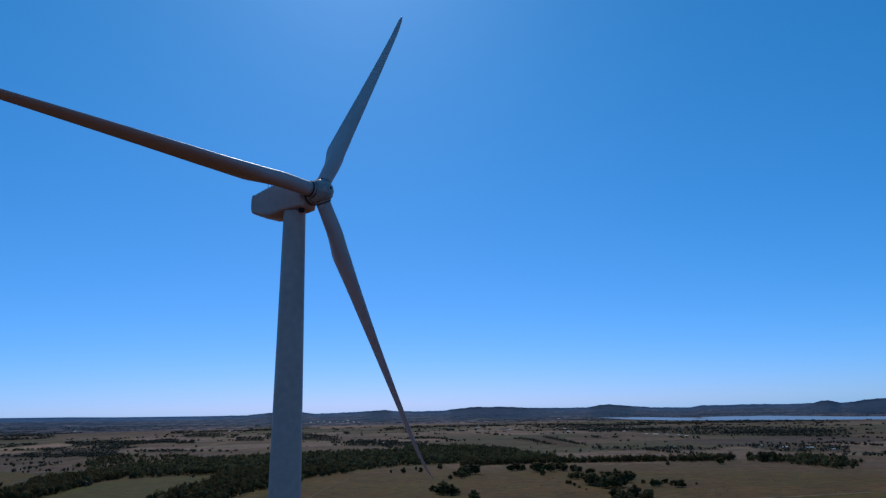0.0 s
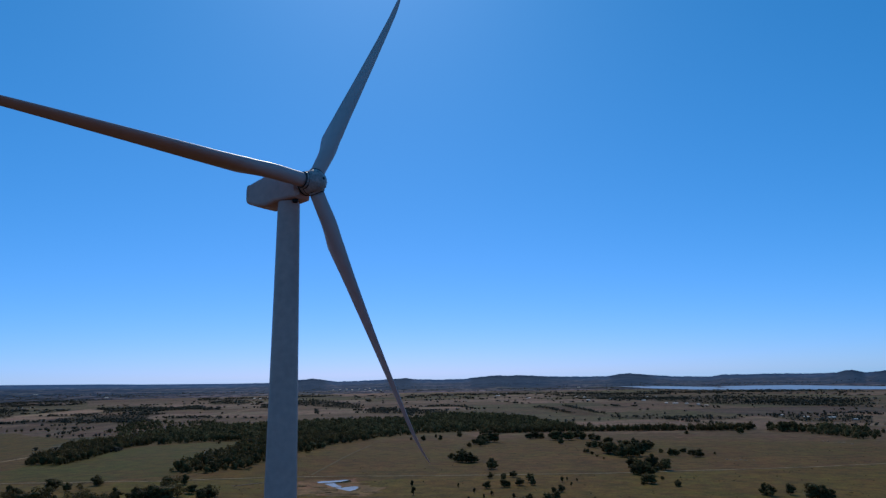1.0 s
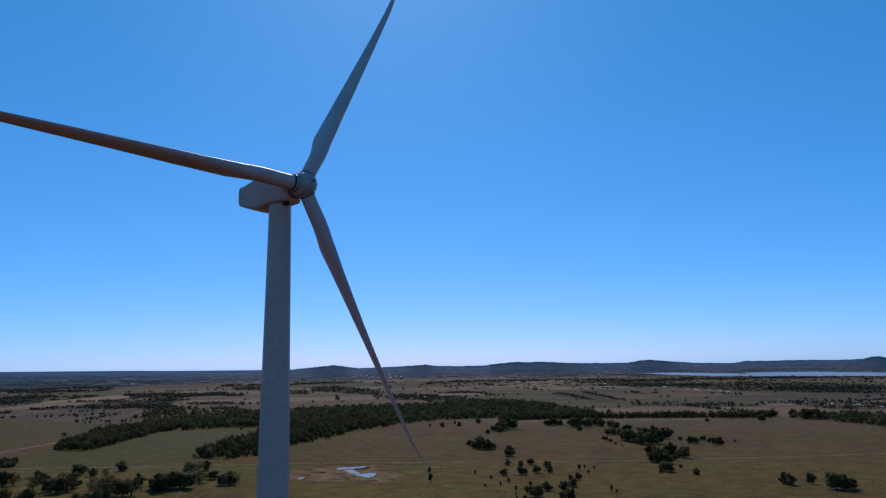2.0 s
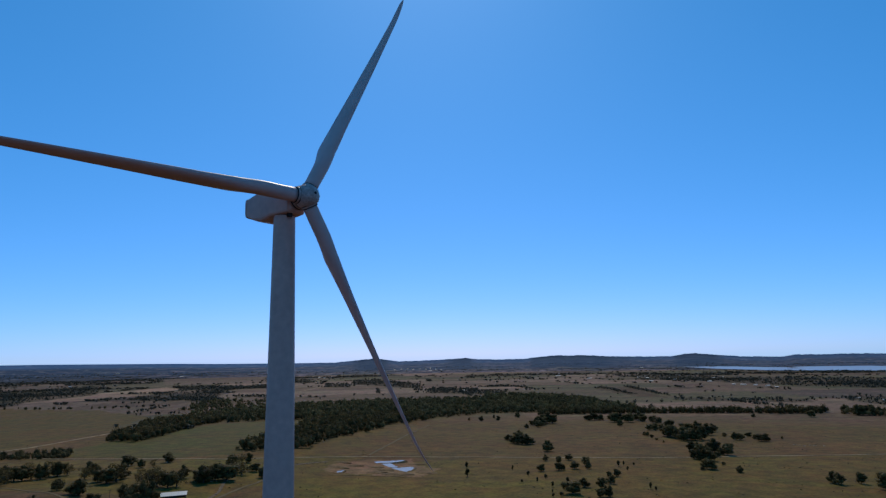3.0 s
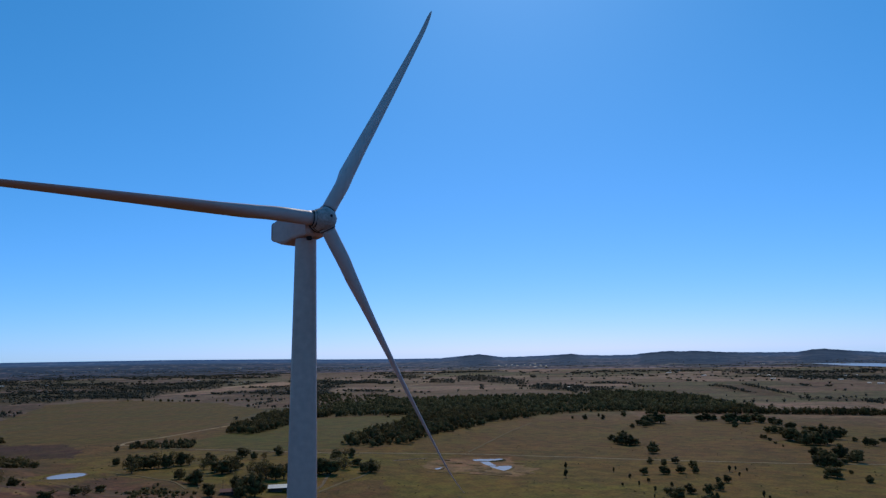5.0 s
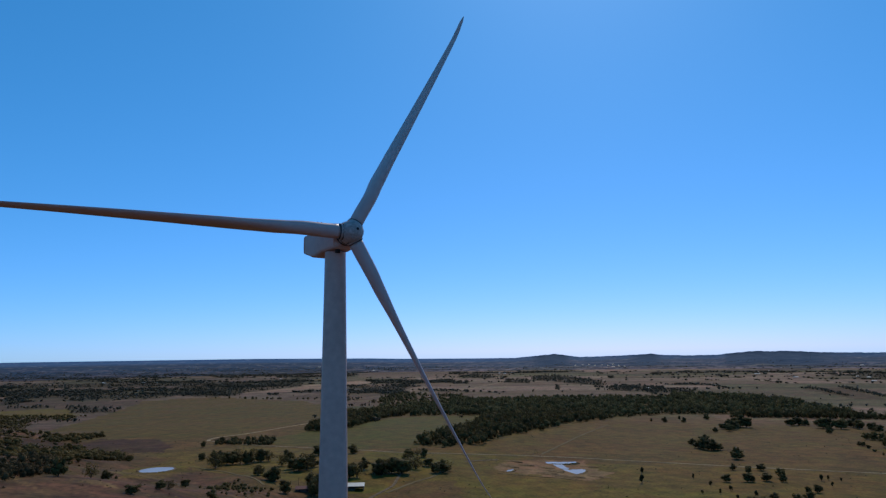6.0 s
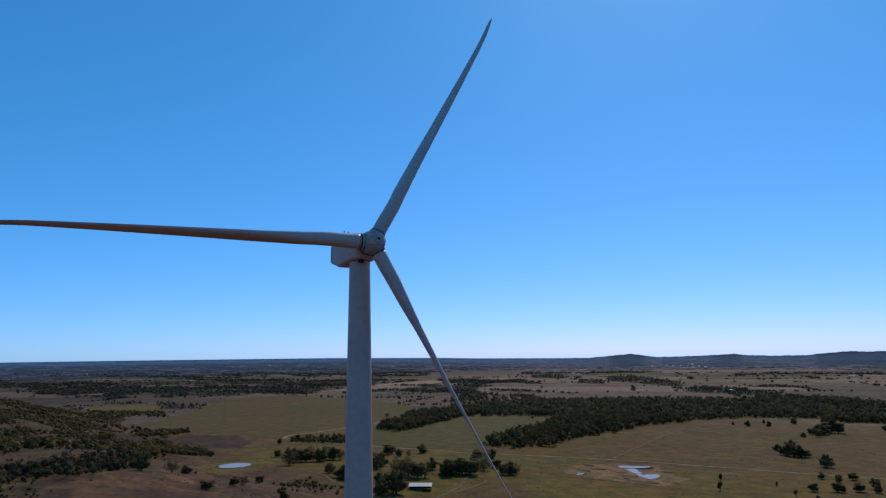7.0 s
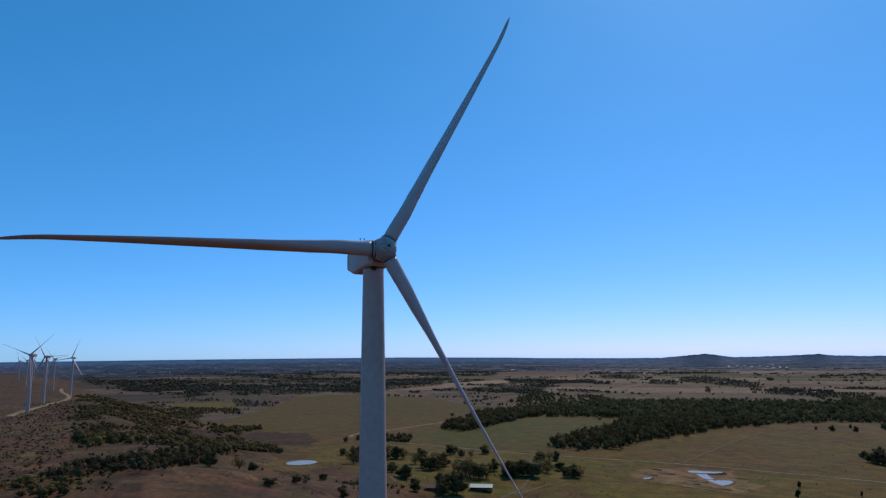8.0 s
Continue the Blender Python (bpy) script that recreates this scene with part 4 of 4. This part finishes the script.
plant(OAKS, [(206, 980, 9.6), (213, 970, 11.0), (223, 977, 9.6), (214, 882, 15.1), (215, 866, 17.3), (236, 978, 18.0), (221, 849, 15.8), (223, 825, 17.8), (233, 835, 16.8), (238, 826, 15.6), (249, 839, 18.2), (274, 905, 16.9), (293, 952, 13.7), (257, 956, 14.9), (270, 953, 16.4), (184, 895, 5.7), (187, 887, 6.3), (188, 859, 5.0), (189, 828, 3.6), (192, 798, 2.9)],
      "dark rounded oak along a field edge", "tree", "oaks along the field edge", 1.25)
plant(OAKS, [(207, 714, 10.1), (210, 697, 11.5), (209, 671, 12.7), (193, 643, 10.7), (197, 633, 12.1), (205, 631, 13.5), (187, 574, 9.7), (191, 570, 9.0), (227, 696, 14.8), (201, 699, 3.3), (221, 661, 5.5), (236, 677, 12.1), (232, 681, 8.9), (289, 880, 6.1), (291, 839, 10.8), (297, 837, 9.8), (321, 879, 7.2), (318, 847, 7.0), (319, 822, 11.7), (324, 821, 9.7), (209, 597, 3.6), (210, 551, 4.8)],
      "dark rounded oak along a field edge", "tree", "oaks along the field edge", 1.25)
plant(OAKS, [(655, 1353, 17.4), (652, 1294, 21.7), (664, 1295, 21.8), (673, 1291, 21.8), (715, 1318, 12.4), (703, 1317, 14.9), (550, 1248, 13.7), (600, 1329, 12.2), (-52, 1253, 7.5), (-3, 1260, 8.5), (-42, 1211, 6.2)],
      "dark oak at the foot of the tree belt", "tree", "oaks along the belt")
plant(OAKS, [(-1629, 1663, 7), (-1549, 1622, 6), (-1498, 1630, 9), (-1479, 1660, 5), (-1418, 1617, 9), (-1395, 1625, 9), (-1380, 1625, 8), (-1337, 1627, 9), (-1318, 1631, 8), (-1288, 1633, 7), (-1226, 1637, 8), (-1205, 1642, 7), (-1189, 1643, 8), (-1162, 1641, 7), (-1102, 1622, 8)],
      "low dark bush in a line along a far field", "bush", "bushes along the field line")


def woodland(name, places, leaves, kinds, seed, label, tones, size, heart="one"):
    """Many trees as one mass of leaf clumps. places: x, y, height, width."""
    rnd = random.Random(seed)
    rs = np.random.RandomState(seed)
    forms = [crown(rnd, leaves, 5, size, 0.02, 0.52, 1.05, 2, heart) for _ in range(kinds)]
    places = np.array(places)
    pick = rs.randint(0, kinds, len(places))
    zs = ground(places[:, 0], places[:, 1])
    vs, cs, qs = [], [], []
    used = 0
    tones = np.array(tones)
    for k in range(kinds):
        sel = pick == k
        p, z = places[sel], zs[sel]
        a = rs.uniform(0, 6.283, len(p))
        form, faces = forms[k]
        c, s = np.cos(a)[:, None], np.sin(a)[:, None]
        x = (form[None, :, 0] * c - form[None, :, 1] * s) * p[:, 3:4] + p[:, 0:1]
        y = (form[None, :, 0] * s + form[None, :, 1] * c) * p[:, 3:4] + p[:, 1:2]
        h = form[None, :, 2] * p[:, 2:3] + z[:, None] - 0.3
        vs.append(np.stack([x, y, h], -1).reshape(-1, 3))
        qs.append((faces[None] + len(form) * np.arange(len(p))[:, None, None]).reshape(-1, 4) + used)
        used += len(form) * len(p)
        t = rs.rand(len(p))[:, None] ** 1.7
        col = tones[0] * (1 - t) + tones[1] * t
        cs.append(np.repeat(col, form.shape[0], 0))
    v, c, q = np.concatenate(vs), np.concatenate(cs), np.concatenate(qs)
    ob = new(name, quick_mesh(name, v, q, M_WOODS, c, "leaf", True))
    return tagged(ob, label, "trees", kind="stuff")


def fill(polys, step, seed, height, keep=1.0, thin=0.0, wide=1.1):
    """Jittered places in outlines; fewer where slow noise says so."""
    rs = np.random.RandomState(seed)
    out = []
    rag = 18 if thin > 0.45 else 6
    for poly in polys:
        px, py = np.array(poly).T
        gx, gy = np.meshgrid(np.arange(px.min(), px.max(), step), np.arange(py.min(), py.max(), step))
        x, y = gx.ravel() + rs.uniform(-0.6, 0.6, gx.size) * step, gy.ravel() + rs.uniform(-0.6, 0.6, gx.size) * step
        ok = inside(poly, x + rag * waves(x, y, 70, 21), y + rag * waves(x, y, 70, 22)) & (rs.rand(len(x)) < keep) & (waves(x, y, 130, 23) > thin - 1)
        h = height * (0.34 + 1.05 * rs.rand(len(x)) ** 1.5)
        w = h ** 0.8 * height ** 0.2 * rs.uniform(0.7, 1.3, len(x)) * wide
        out += list(zip(x[ok], y[ok], h[ok], w[ok]))
    return out


DARK_LEAF = ((0.086, 0.057, 0.019), (0.162, 0.109, 0.036))
OLIVE_LEAF = ((0.098, 0.064, 0.019), (0.195, 0.127, 0.042))
LIGHT_LEAF = ((0.095, 0.069, 0.024), (0.205, 0.150, 0.054))
THICKET_LEAF = ((0.068, 0.046, 0.020), (0.128, 0.085, 0.037))
# leaf tones of distant trees, bluer and greyer: haze put into the colour
HAZED_LEAF = ((0.066, 0.056, 0.036), (0.125, 0.103, 0.062))
FRONT = [(-287, 608), (-259, 615), (-239, 678), (-236, 788), (-210, 1031), (-169, 1218), (-250, 1250), (-382, 1141), (-331, 907), (-309, 668)]
near_wood = fill([FRONT, WOOD_ROW], 7.6, 1, 11.5, 0.92, 0.2, 1.0) + fill([BELT], 7.0, 18, 12.5, 0.95, 0.0, 1.0)
woodland("woodland", near_wood, 100, 9, 1, "dense dark green oak woodland between fields", DARK_LEAF, 0.125, "small")
deep_wood = [p for p in fill([WOOD_MAIN, WOOD_RIGHT, WOOD_FAR_RIGHT], 9.2, 2, 12.5, 0.88, 0.56, 1.02) if not inside(FRONT, np.array([p[0]]), np.array([p[1]]))[0]]
woodland("woodland", deep_wood, 36, 9, 2, "wide belt of dark oak woodland on the plain", LIGHT_LEAF, 0.175, "small")
ROAD_HEDGE = [(-572, 595), (-538, 610), (-505, 619), (-466, 571), (-502, 567), (-542, 563)]
LAWN_SHRUBS = [(-309, 308), (-310, 333), (-277, 332), (-245, 293), (-240, 249)]
OPEN_WOOD = [(-714, 1300), (-730, 1160), (-640, 1150), (-690, 1300), (-700, 1500), (-600, 1700), (-814, 1900), (-1050, 1950), (-900, 1550)]
woodland("woodland", fill([OPEN_WOOD], 12, 22, 11, 0.7, 0.8), 36, 6, 23, "open olive woodland with clearings", LIGHT_LEAF, 0.18, "small")
woodland("hedge", fill([ROAD_HEDGE], 5, 36, 6.5, 0.95, 0.1, 1.1), 50, 5, 37, "dark brushy hedge between two gravel roads", DARK_LEAF, 0.13)
woodland("shrubs", fill([LAWN_SHRUBS], 4.2, 38, 2.6, 0.7, 0.5, 1.5), 34, 5, 39, "low olive shrubs in rough grass", OLIVE_LEAF, 0.14)
woodland("thicket", fill([THICKET], 4.4, 3, 4.7, 1.0, 0.2, 1.15), 90, 6, 3, "dense dark olive thicket at the foot of the ridge", THICKET_LEAF, 0.13)
woodland("scrub", fill([BUSHES_A, BUSHES_B, HEDGE], 7, 4, 6.5, 0.8, 0.6, 1.4) + fill([SCRUB], 8, 5, 3.4, 0.75, 0.75, 2.0) + fill([SLOPE], 10, 7, 3.0, 0.5, 1.0, 2.0) + fill([SCRUB_C, SCRUB_B], 9, 31, 6.0, 0.75, 0.5, 1.5) + fill([SCRUB_D, SCRUB_E, [(-697, 459), (-634, 453), (-607, 480), (-558, 446), (-526, 371), (-470, 298)]], 6, 32, 5.5, 0.75, 0.5, 1.5) + fill([SCRUB_A, SCRUB_F], 8, 33, 3.8, 0.65, 0.8, 1.9) + fill([SCRUB_NEAR], 5, 6, 3.2, 0.6, 0.6, 1.7) + fill([[(-320, 75), (-317, 89), (-277, 91), (-237, 72), (-263, 55)]], 5, 34, 4.0, 0.7, 0.5, 1.5) + fill([STONY], 7, 16, 1.5, 0.55, 0.8, 2.2), 42, 7, 4, "low olive scrub on the stony slope", OLIVE_LEAF, 0.17, "small")


woodland("brush", fill([SLOPE, SCRUB, SCRUB_F], 6.5, 41, 2.0, 0.7, 0.5, 1.7) + fill([STONY], 5, 42, 1.3, 0.7, 0.7, 1.8) + fill([PLOWED], 9, 43, 0.9, 0.6, 0.6, 2.0), 6, 6, 44, "dry reddish brush scattered over the slope", ((0.072, 0.047, 0.025), (0.125, 0.085, 0.045)), 0.34, "tiny")


def far_places():
    """Woods, hedgerow lines and single trees of the far plain."""
    rs = np.random.RandomState(8)
    n = 330000
    az = np.radians(rs.uniform(-40, 76, n))
    d = 1150 + 3300 * rs.uniform(0.0, 1.0, n) ** 1.0
    x, y = EX - np.sin(az) * d, EY + np.cos(az) * d
    cell, edge, X, Y = far_cells(x, y)
    wood = far_wood(X, Y)
    s, top = ridge(x, y)
    line = (edge < 0.018) & (np.sin(cell * 91) > 0.0)
    ok = ((rs.rand(n) < 0.22 * wood)) | (line & (rs.rand(n) < 0.30)) | (rs.rand(n) < 0.0009 * sstep(4200, 3000, d))
    for poly in (OLIVE_FIELD, OLIVE_STRIP, PALE_STRIP, PALE_FIELD, WOOD_MAIN, WOOD_RIGHT, BELT, LAKE, DARK_FIELD, TAN_FIELD, TAN_STRIP, TAN_PLAIN):
        ok &= ~inside(poly, x, y)
    ok &= (s > 330) | (y > 2500)
    ok &= ~((d < 1650) & (np.degrees(az) < 12))
    x, y, d = x[ok], y[ok], d[ok]
    k = d / true_range(d)
    big = 1 + 1.6 * sstep(1500, 4000, d)
    h = 8.5 * np.sqrt(k) * rs.uniform(0.6, 1.3, len(x)) * (1 - 0.45 * sstep(3400, 4400, d))
    return np.stack([x, y, h, h * big * rs.uniform(1.0, 1.7, len(x))], 1)


far = far_places()
woodland("far_woods", far, 6, 8, 9, "distant dark tree belts and hedgerows on the plain", HAZED_LEAF, 0.34, "tiny")
def shrunk(places):
    """Heights of far trees follow the drawn-in distance."""
    p = np.array(places)
    d = np.hypot(p[:, 0] - EX, p[:, 1] - EY)
    p[:, 2] *= np.sqrt(d / true_range(d))
    p[:, 3] *= np.sqrt(d / true_range(d)) * 1.2
    return p


woodland("far_woods", shrunk(fill(BELTS_EAST, 12, 12, 8.5, 0.7, 0.85) + fill(HEDGES_EAST, 10, 13, 8)), 5, 6, 10, "distant dark tree belts and hedges among brown fields", HAZED_LEAF, 0.30, "tiny")
woodland("far_woods", shrunk(fill(BELTS_SOUTH, 12, 14, 8.5, 0.9, 0.5)), 5, 6, 11, "distant dark groves below the hills", HAZED_LEAF, 0.30, "tiny")
woodland("far_woods", shrunk(fill(BELTS_WEST, 12.5, 15, 7.5, 0.8, 0.68)), 5, 6, 12, "distant dark scrub woods beyond olive fields", HAZED_LEAF, 0.30, "tiny")


# ---------------------------------------------------------------- rocks on the ridge
def rocks():
    rs = np.random.RandomState(17)
    t = rs.uniform(430, 1050, 5200)
    s = rs.uniform(-60, 75, 5200)
    x, y = -t * 0.944 - s * 0.0, t * 0.31 + s
    ok = waves(x, y, 90, 51) + 0.6 * waves(x, y, 30, 52) > 0.15
    x, y = x[ok], y[ok]
    z = ground(x, y)
    size = 0.3 + 0.8 * rs.rand(len(x)) ** 3
    cube = np.array([(-1, -1, -1), (1, -1, -1), (1, 1, -1), (-1, 1, -1), (-1, -1, 1), (1, -1, 1), (1, 1, 1), (-1, 1, 1)], float) * 0.5
    faces = np.array([(3, 2, 1, 0), (4, 5, 6, 7), (0, 1, 5, 4), (1, 2, 6, 5), (2, 3, 7, 6), (3, 0, 4, 7)])
    v = cube[None] + rs.uniform(-0.22, 0.22, (len(x), 8, 3))
    v[:, 4:, :2] *= 0.7
    v = v * (size[:, None] * np.stack([rs.uniform(0.8, 2.2, len(x)), rs.uniform(0.8, 1.8, len(x)), rs.uniform(0.4, 0.8, len(x))], 1))[:, None, :]
    v = v + np.stack([x, y, z + 0.1], 1)[:, None, :]
    q = (faces[None] + 8 * np.arange(len(x))[:, None, None]).reshape(-1, 4)
    tagged(new("rocks", quick_mesh("rocks", v.reshape(-1, 3), q, M_ROCK)), "grey limestone outcrops scattered on the slope", "rocks", kind="stuff")


rocks()


def weeds():
    """Dry tufts and seedlings strewn over the nearer pasture."""
    rs = np.random.RandomState(81)
    n = 16000
    d, az = 300 + 900 * rs.rand(n) ** 0.8, np.radians(rs.uniform(-34, 62, n))
    x, y = EX - np.sin(az) * d, EY + np.cos(az) * d
    ok = waves(x, y, 75, 82) + 0.5 * waves(x, y, 22, 83) > 0.1
    for poly in (GREEN_FIELD, OLIVE_FIELD, PLOWED, WOOD_MAIN, SOIL):
        ok &= ~inside(poly, x, y)
    x, y = x[ok], y[ok]
    h = 0.35 + 1.0 * rs.rand(len(x)) ** 3
    return np.stack([x, y, h, h * rs.uniform(1.2, 2.2, len(x))], 1)


woodland("weeds", weeds(), 9, 6, 84, "dry weeds and tufts strewn over brown pasture", ((0.055, 0.046, 0.024), (0.19, 0.14, 0.075)), 0.5, "none")


# ---------------------------------------------------------------- buildings
def box_bm(sx, sy, sz, x=0, y=0, z=0):
    bm = bmesh.new()
    bmesh.ops.create_cube(bm, size=1, matrix=Matrix.Translation((x, y, z + sz / 2)) @ Matrix.Diagonal((sx, sy, sz, 1)))
    return bm


def gable_bm(sx, sy, z, rise, over, thick=0.18):
    """Two sloped sheets with an overhang, the ridge along x."""
    bm = bmesh.new()
    a, b = sx / 2 + over, sy / 2 + over
    drop = rise * over / (sy / 2)
    prof = [(-b, z - drop), (0, z + rise), (b, z - drop), (b, z - drop + thick), (0, z + rise + thick), (-b, z - drop + thick)]
    l = [bm.verts.new((-a, y, h)) for y, h in prof]
    r = [bm.verts.new((a, y, h)) for y, h in prof]
    for i in range(6):
        j = (i + 1) % 6
        bm.faces.new((l[i], l[j], r[j], r[i]))
    for s in (l, r):
        bm.faces.new((s[0], s[1], s[4], s[5])), bm.faces.new((s[1], s[2], s[3], s[4]))
    bmesh.ops.recalc_face_normals(bm, faces=bm.faces[:])
    return bm


def house(x, y, turn, sx, sy, wall, rise, roof, walls, label, category, name="house", windows=2):
    base = new(name)
    base.matrix_basis = pose(x, y, gz(x, y) - 0.15, 0, 0, turn)
    tagged(base, label, category, "buildings on the plain")
    part("wall", box_bm(sx, sy, wall), walls, base)
    for end in (-1, 1):
        bm = bmesh.new()
        vs = [bm.verts.new((end * sx / 2, c, h)) for c, h in ((-sy / 2, wall), (sy / 2, wall), (0, wall + rise))]
        ws = [bm.verts.new((end * (sx / 2 - 0.15), c, h)) for c, h in ((-sy / 2, wall), (sy / 2, wall), (0, wall + rise))]
        bm.faces.new(vs), bm.faces.new(ws)
        for i in range(3):
            bm.faces.new((vs[i], vs[(i + 1) % 3], ws[(i + 1) % 3], ws[i]))
        part("gable", bm, walls, base)
    part("roof", gable_bm(sx, sy, wall + 0.02, rise, 0.5), roof, base)
    for k in range(windows):
        px = sx * ((k + 0.5) / windows - 0.5)
        part("window", box_bm(1.2, 0.12, 1.1, px, -sy / 2 - 0.03, wall * 0.42), M_DARK, base, "dark window")


def open_shed(x, y, turn):
    """Long shed, open to one side under a white sheet-metal roof."""
    base = new("barn")
    base.matrix_basis = pose(x, y, gz(x, y), 0, 0, turn)
    tagged(base, "long open-fronted barn with a white metal roof", "barn")
    sx, sy, h = 16.4, 9.0, 3.3
    part("back_wall", box_bm(sx, 0.2, h, 0, sy / 2 - 0.1), M_BOARD, base)
    for e in (-1, 1):
        part("end_wall", box_bm(0.2, sy - 0.4, h, e * (sx / 2 - 0.1), 0), M_BOARD, base)
    for k in range(6):
        part("post", box_bm(0.26, 0.26, h, -sx / 2 + 0.3 + k * (sx - 0.6) / 5, -sy / 2 + 0.15, 0), M_BOARD, base)
    part("front_boards", box_bm(sx * 0.55, 0.12, h * 0.55, -sx * 0.2, -sy / 2 + 0.4), M_BOARD, base)
    part("roof", gable_bm(sx, sy, h + 0.02, 1.5, 0.6, 0.14), M_ROOF, base, "white corrugated metal roof")
    for k in range(17):
        for e in (-1, 1):
            bm = box_bm(0.06, sy / 2 + 0.5, 0.06)
            part("roof_rib", bm, M_ROOF, base, m=Matrix.Translation((-8.05 + k * 1.006, e * (sy / 4 + 0.2), h + 0.88)) @ pose(0, 0, 0, -e * math.degrees(math.atan2(1.5, sy / 2)), 0, 0))


open_shed(-225, 366, 27)
house(-247, 334, 30, 11, 7, 2.6, 1.4, M_RUST, M_BOARD, "low dark house with a red-brown roof under oaks", "house")
for x, y, sx in ((806, 2472, 24), (838, 2440, 16), (780, 2500, 14), (298, 3088, 24), (749, 2718, 22), (534, 2812, 20), (697, 4040, 22), (160, 3361, 30), (-226, 2330, 20), (-623, 4050, 22), (146, 1777, 12), (167, 1768, 12),
                 (909, 1703, 16), (956, 1670, 22), (976, 1596, 20), (879, 1780, 14), (-2480, 3560, 24), (-2006, 3463, 24), (-2522, 2256, 20), (-2582, 2231, 16), (-2747, 2141, 22), (-590, 4080, 16), (-560, 4090, 14)):
    house(x, y, (x * 7) % 60 - 30, sx * 0.8, sx * 0.5, 2.3, 1.1, M_ROOF, M_WALL, "distant pale farm building with a white roof", "farm building", "farm_building", 3)
for x, y, sx in [(-881, 4137, 13), (-845, 4197, 13), (-812, 4240, 13), (-759, 4162, 13), (-720, 4204, 13), (-673, 4160, 13), (-660, 4268, 13), (-608, 4171, 13), (-1155, 3414, 13), (-1113, 3382, 13), (-1108, 3477, 13), (530, 3109, 15), (560, 3052, 15), (645, 3010, 15), (652, 2907, 15), (831, 2966, 15), (878, 2993, 15), (861, 2383, 15), (864, 2305, 15), (1230, 2749, 15), (166, 3529, 15), (221, 3569, 15), (-3194, 3125, 18), (-3184, 3161, 18), (-2110, 2681, 18), (-1937, 2757, 18), (-1990, 2753, 18)]:
    house(x, y, (x * 5) % 80 - 40, sx * 0.85, sx * 0.5, 2.4, 1.2, M_ROOF, M_WALL, "small distant house with a pale roof", "house", "house", 2)
house(65, 1245, 10, 9, 5, 2.4, 1.0, M_ROOF, M_WALL, "small pale shed at the edge of the wood", "shed", "shed")


def radio_mast(az, dist, high):
    """Slim tapered lattice mast on a far hill."""
    x, y = EX - math.sin(radians(az)) * dist, EY + math.cos(radians(az)) * dist
    base = new("radio_mast")
    base.matrix_basis = pose(x, y, gz(x, y))
    tagged(base, "slim grey radio mast on a far hill", "radio mast")
    for k in range(3):
        a = 2 * math.pi * k / 3
        bm = bmesh.new()
        bmesh.ops.create_cone(bm, segments=6, cap_ends=True, radius1=0.8, radius2=0.5, depth=high, matrix=pose(0.5 * math.cos(a), 0.5 * math.sin(a), high / 2 - 1))
        part("leg", bm, M_STEEL, base)
    for k in range(8):
        part("brace", box_bm(1.4, 1.4, 0.25, 0, 0, high * (k + 0.5) / 8), M_STEEL, base)


radio_mast(-5.83, 4560, 24)


def silo(x, y, r, high):
    base = new("silo")
    base.matrix_basis = pose(x, y, gz(x, y) - 1)
    tagged(base, "pale round silo far out on the plain", "silo")
    part("wall", bm_lathe([(0, r), (high, r)]), M_WALL, base, smooth=True)
    part("roof", bm_lathe([(high, r * 1.05), (high + r * 0.5, r * 0.5), (high + r * 0.7, 0.05)]), M_ROOF, base, "white domed roof", smooth=True)


def bm_lathe(profile):
    me = mesh_of("turned", *lathe(profile, 24), M_WALL)
    bm = bmesh.new()
    bm.from_mesh(me)
    bpy.data.meshes.remove(me)
    return bm


silo(-3418, 1991, 2.2, 24)


def rock_pile(places, size, label, seed):
    """Loose boulders and dead brush dumped in a row."""
    rnd = random.Random(seed)
    for x, y in places:
        base = new("rock_pile")
        base.matrix_basis = pose(x, y, gz(x, y), 0, 0, rnd.uniform(0, 360))
        tagged(base, label, "rock pile", "rock piles")
        for k in range(5):
            bm = bmesh.new()
            bmesh.ops.create_icosphere(bm, subdivisions=1, radius=size * rnd.uniform(0.5, 1.0))
            for v in bm.verts:
                v.co = Vector((v.co.x * 1.4, v.co.y, v.co.z * 0.7)) * rnd.uniform(0.75, 1.15)
            part("rock", bm, M_PALE_ROCK, base, m=pose(rnd.uniform(-2, 2) * size, rnd.uniform(-1.2, 1.2) * size, 0.2 * size, 0, 0, rnd.uniform(0, 360)))


rock_pile([(345, 785), (348, 780), (351, 771), (360, 779), (364, 774), (373, 774)], 0.9, "heap of grey boulders and brush on pasture", 91)
rock_pile([(619, 1078), (625, 1075), (633, 1053), (641, 1055), (633, 1018)], 1.3, "pale boulders along an eroded field edge", 92)


def utility_pole(x, y, high):
    base = new("utility_pole")
    base.matrix_basis = pose(x, y, gz(x, y) - 0.3, 0, 0, 35)
    tagged(base, "weathered wooden utility pole with a crossarm", "utility pole")
    bm = bmesh.new()
    bmesh.ops.create_cone(bm, segments=10, cap_ends=True, radius1=0.17, radius2=0.11, depth=high, matrix=pose(0, 0, high / 2))
    part("pole", bm, M_BOARD, base)
    part("crossarm", box_bm(2.2, 0.12, 0.14, 0, 0.14, high - 0.7), M_BOARD, base)
    for k in (-1, 0, 1):
        bm = bmesh.new()
        bmesh.ops.create_cone(bm, segments=8, cap_ends=True, radius1=0.06, radius2=0.04, depth=0.2, matrix=pose(k * 0.9, 0.14, high - 0.46))
        part("insulator", bm, M_WALL, base)


utility_pole(-252, 334, 9.5)
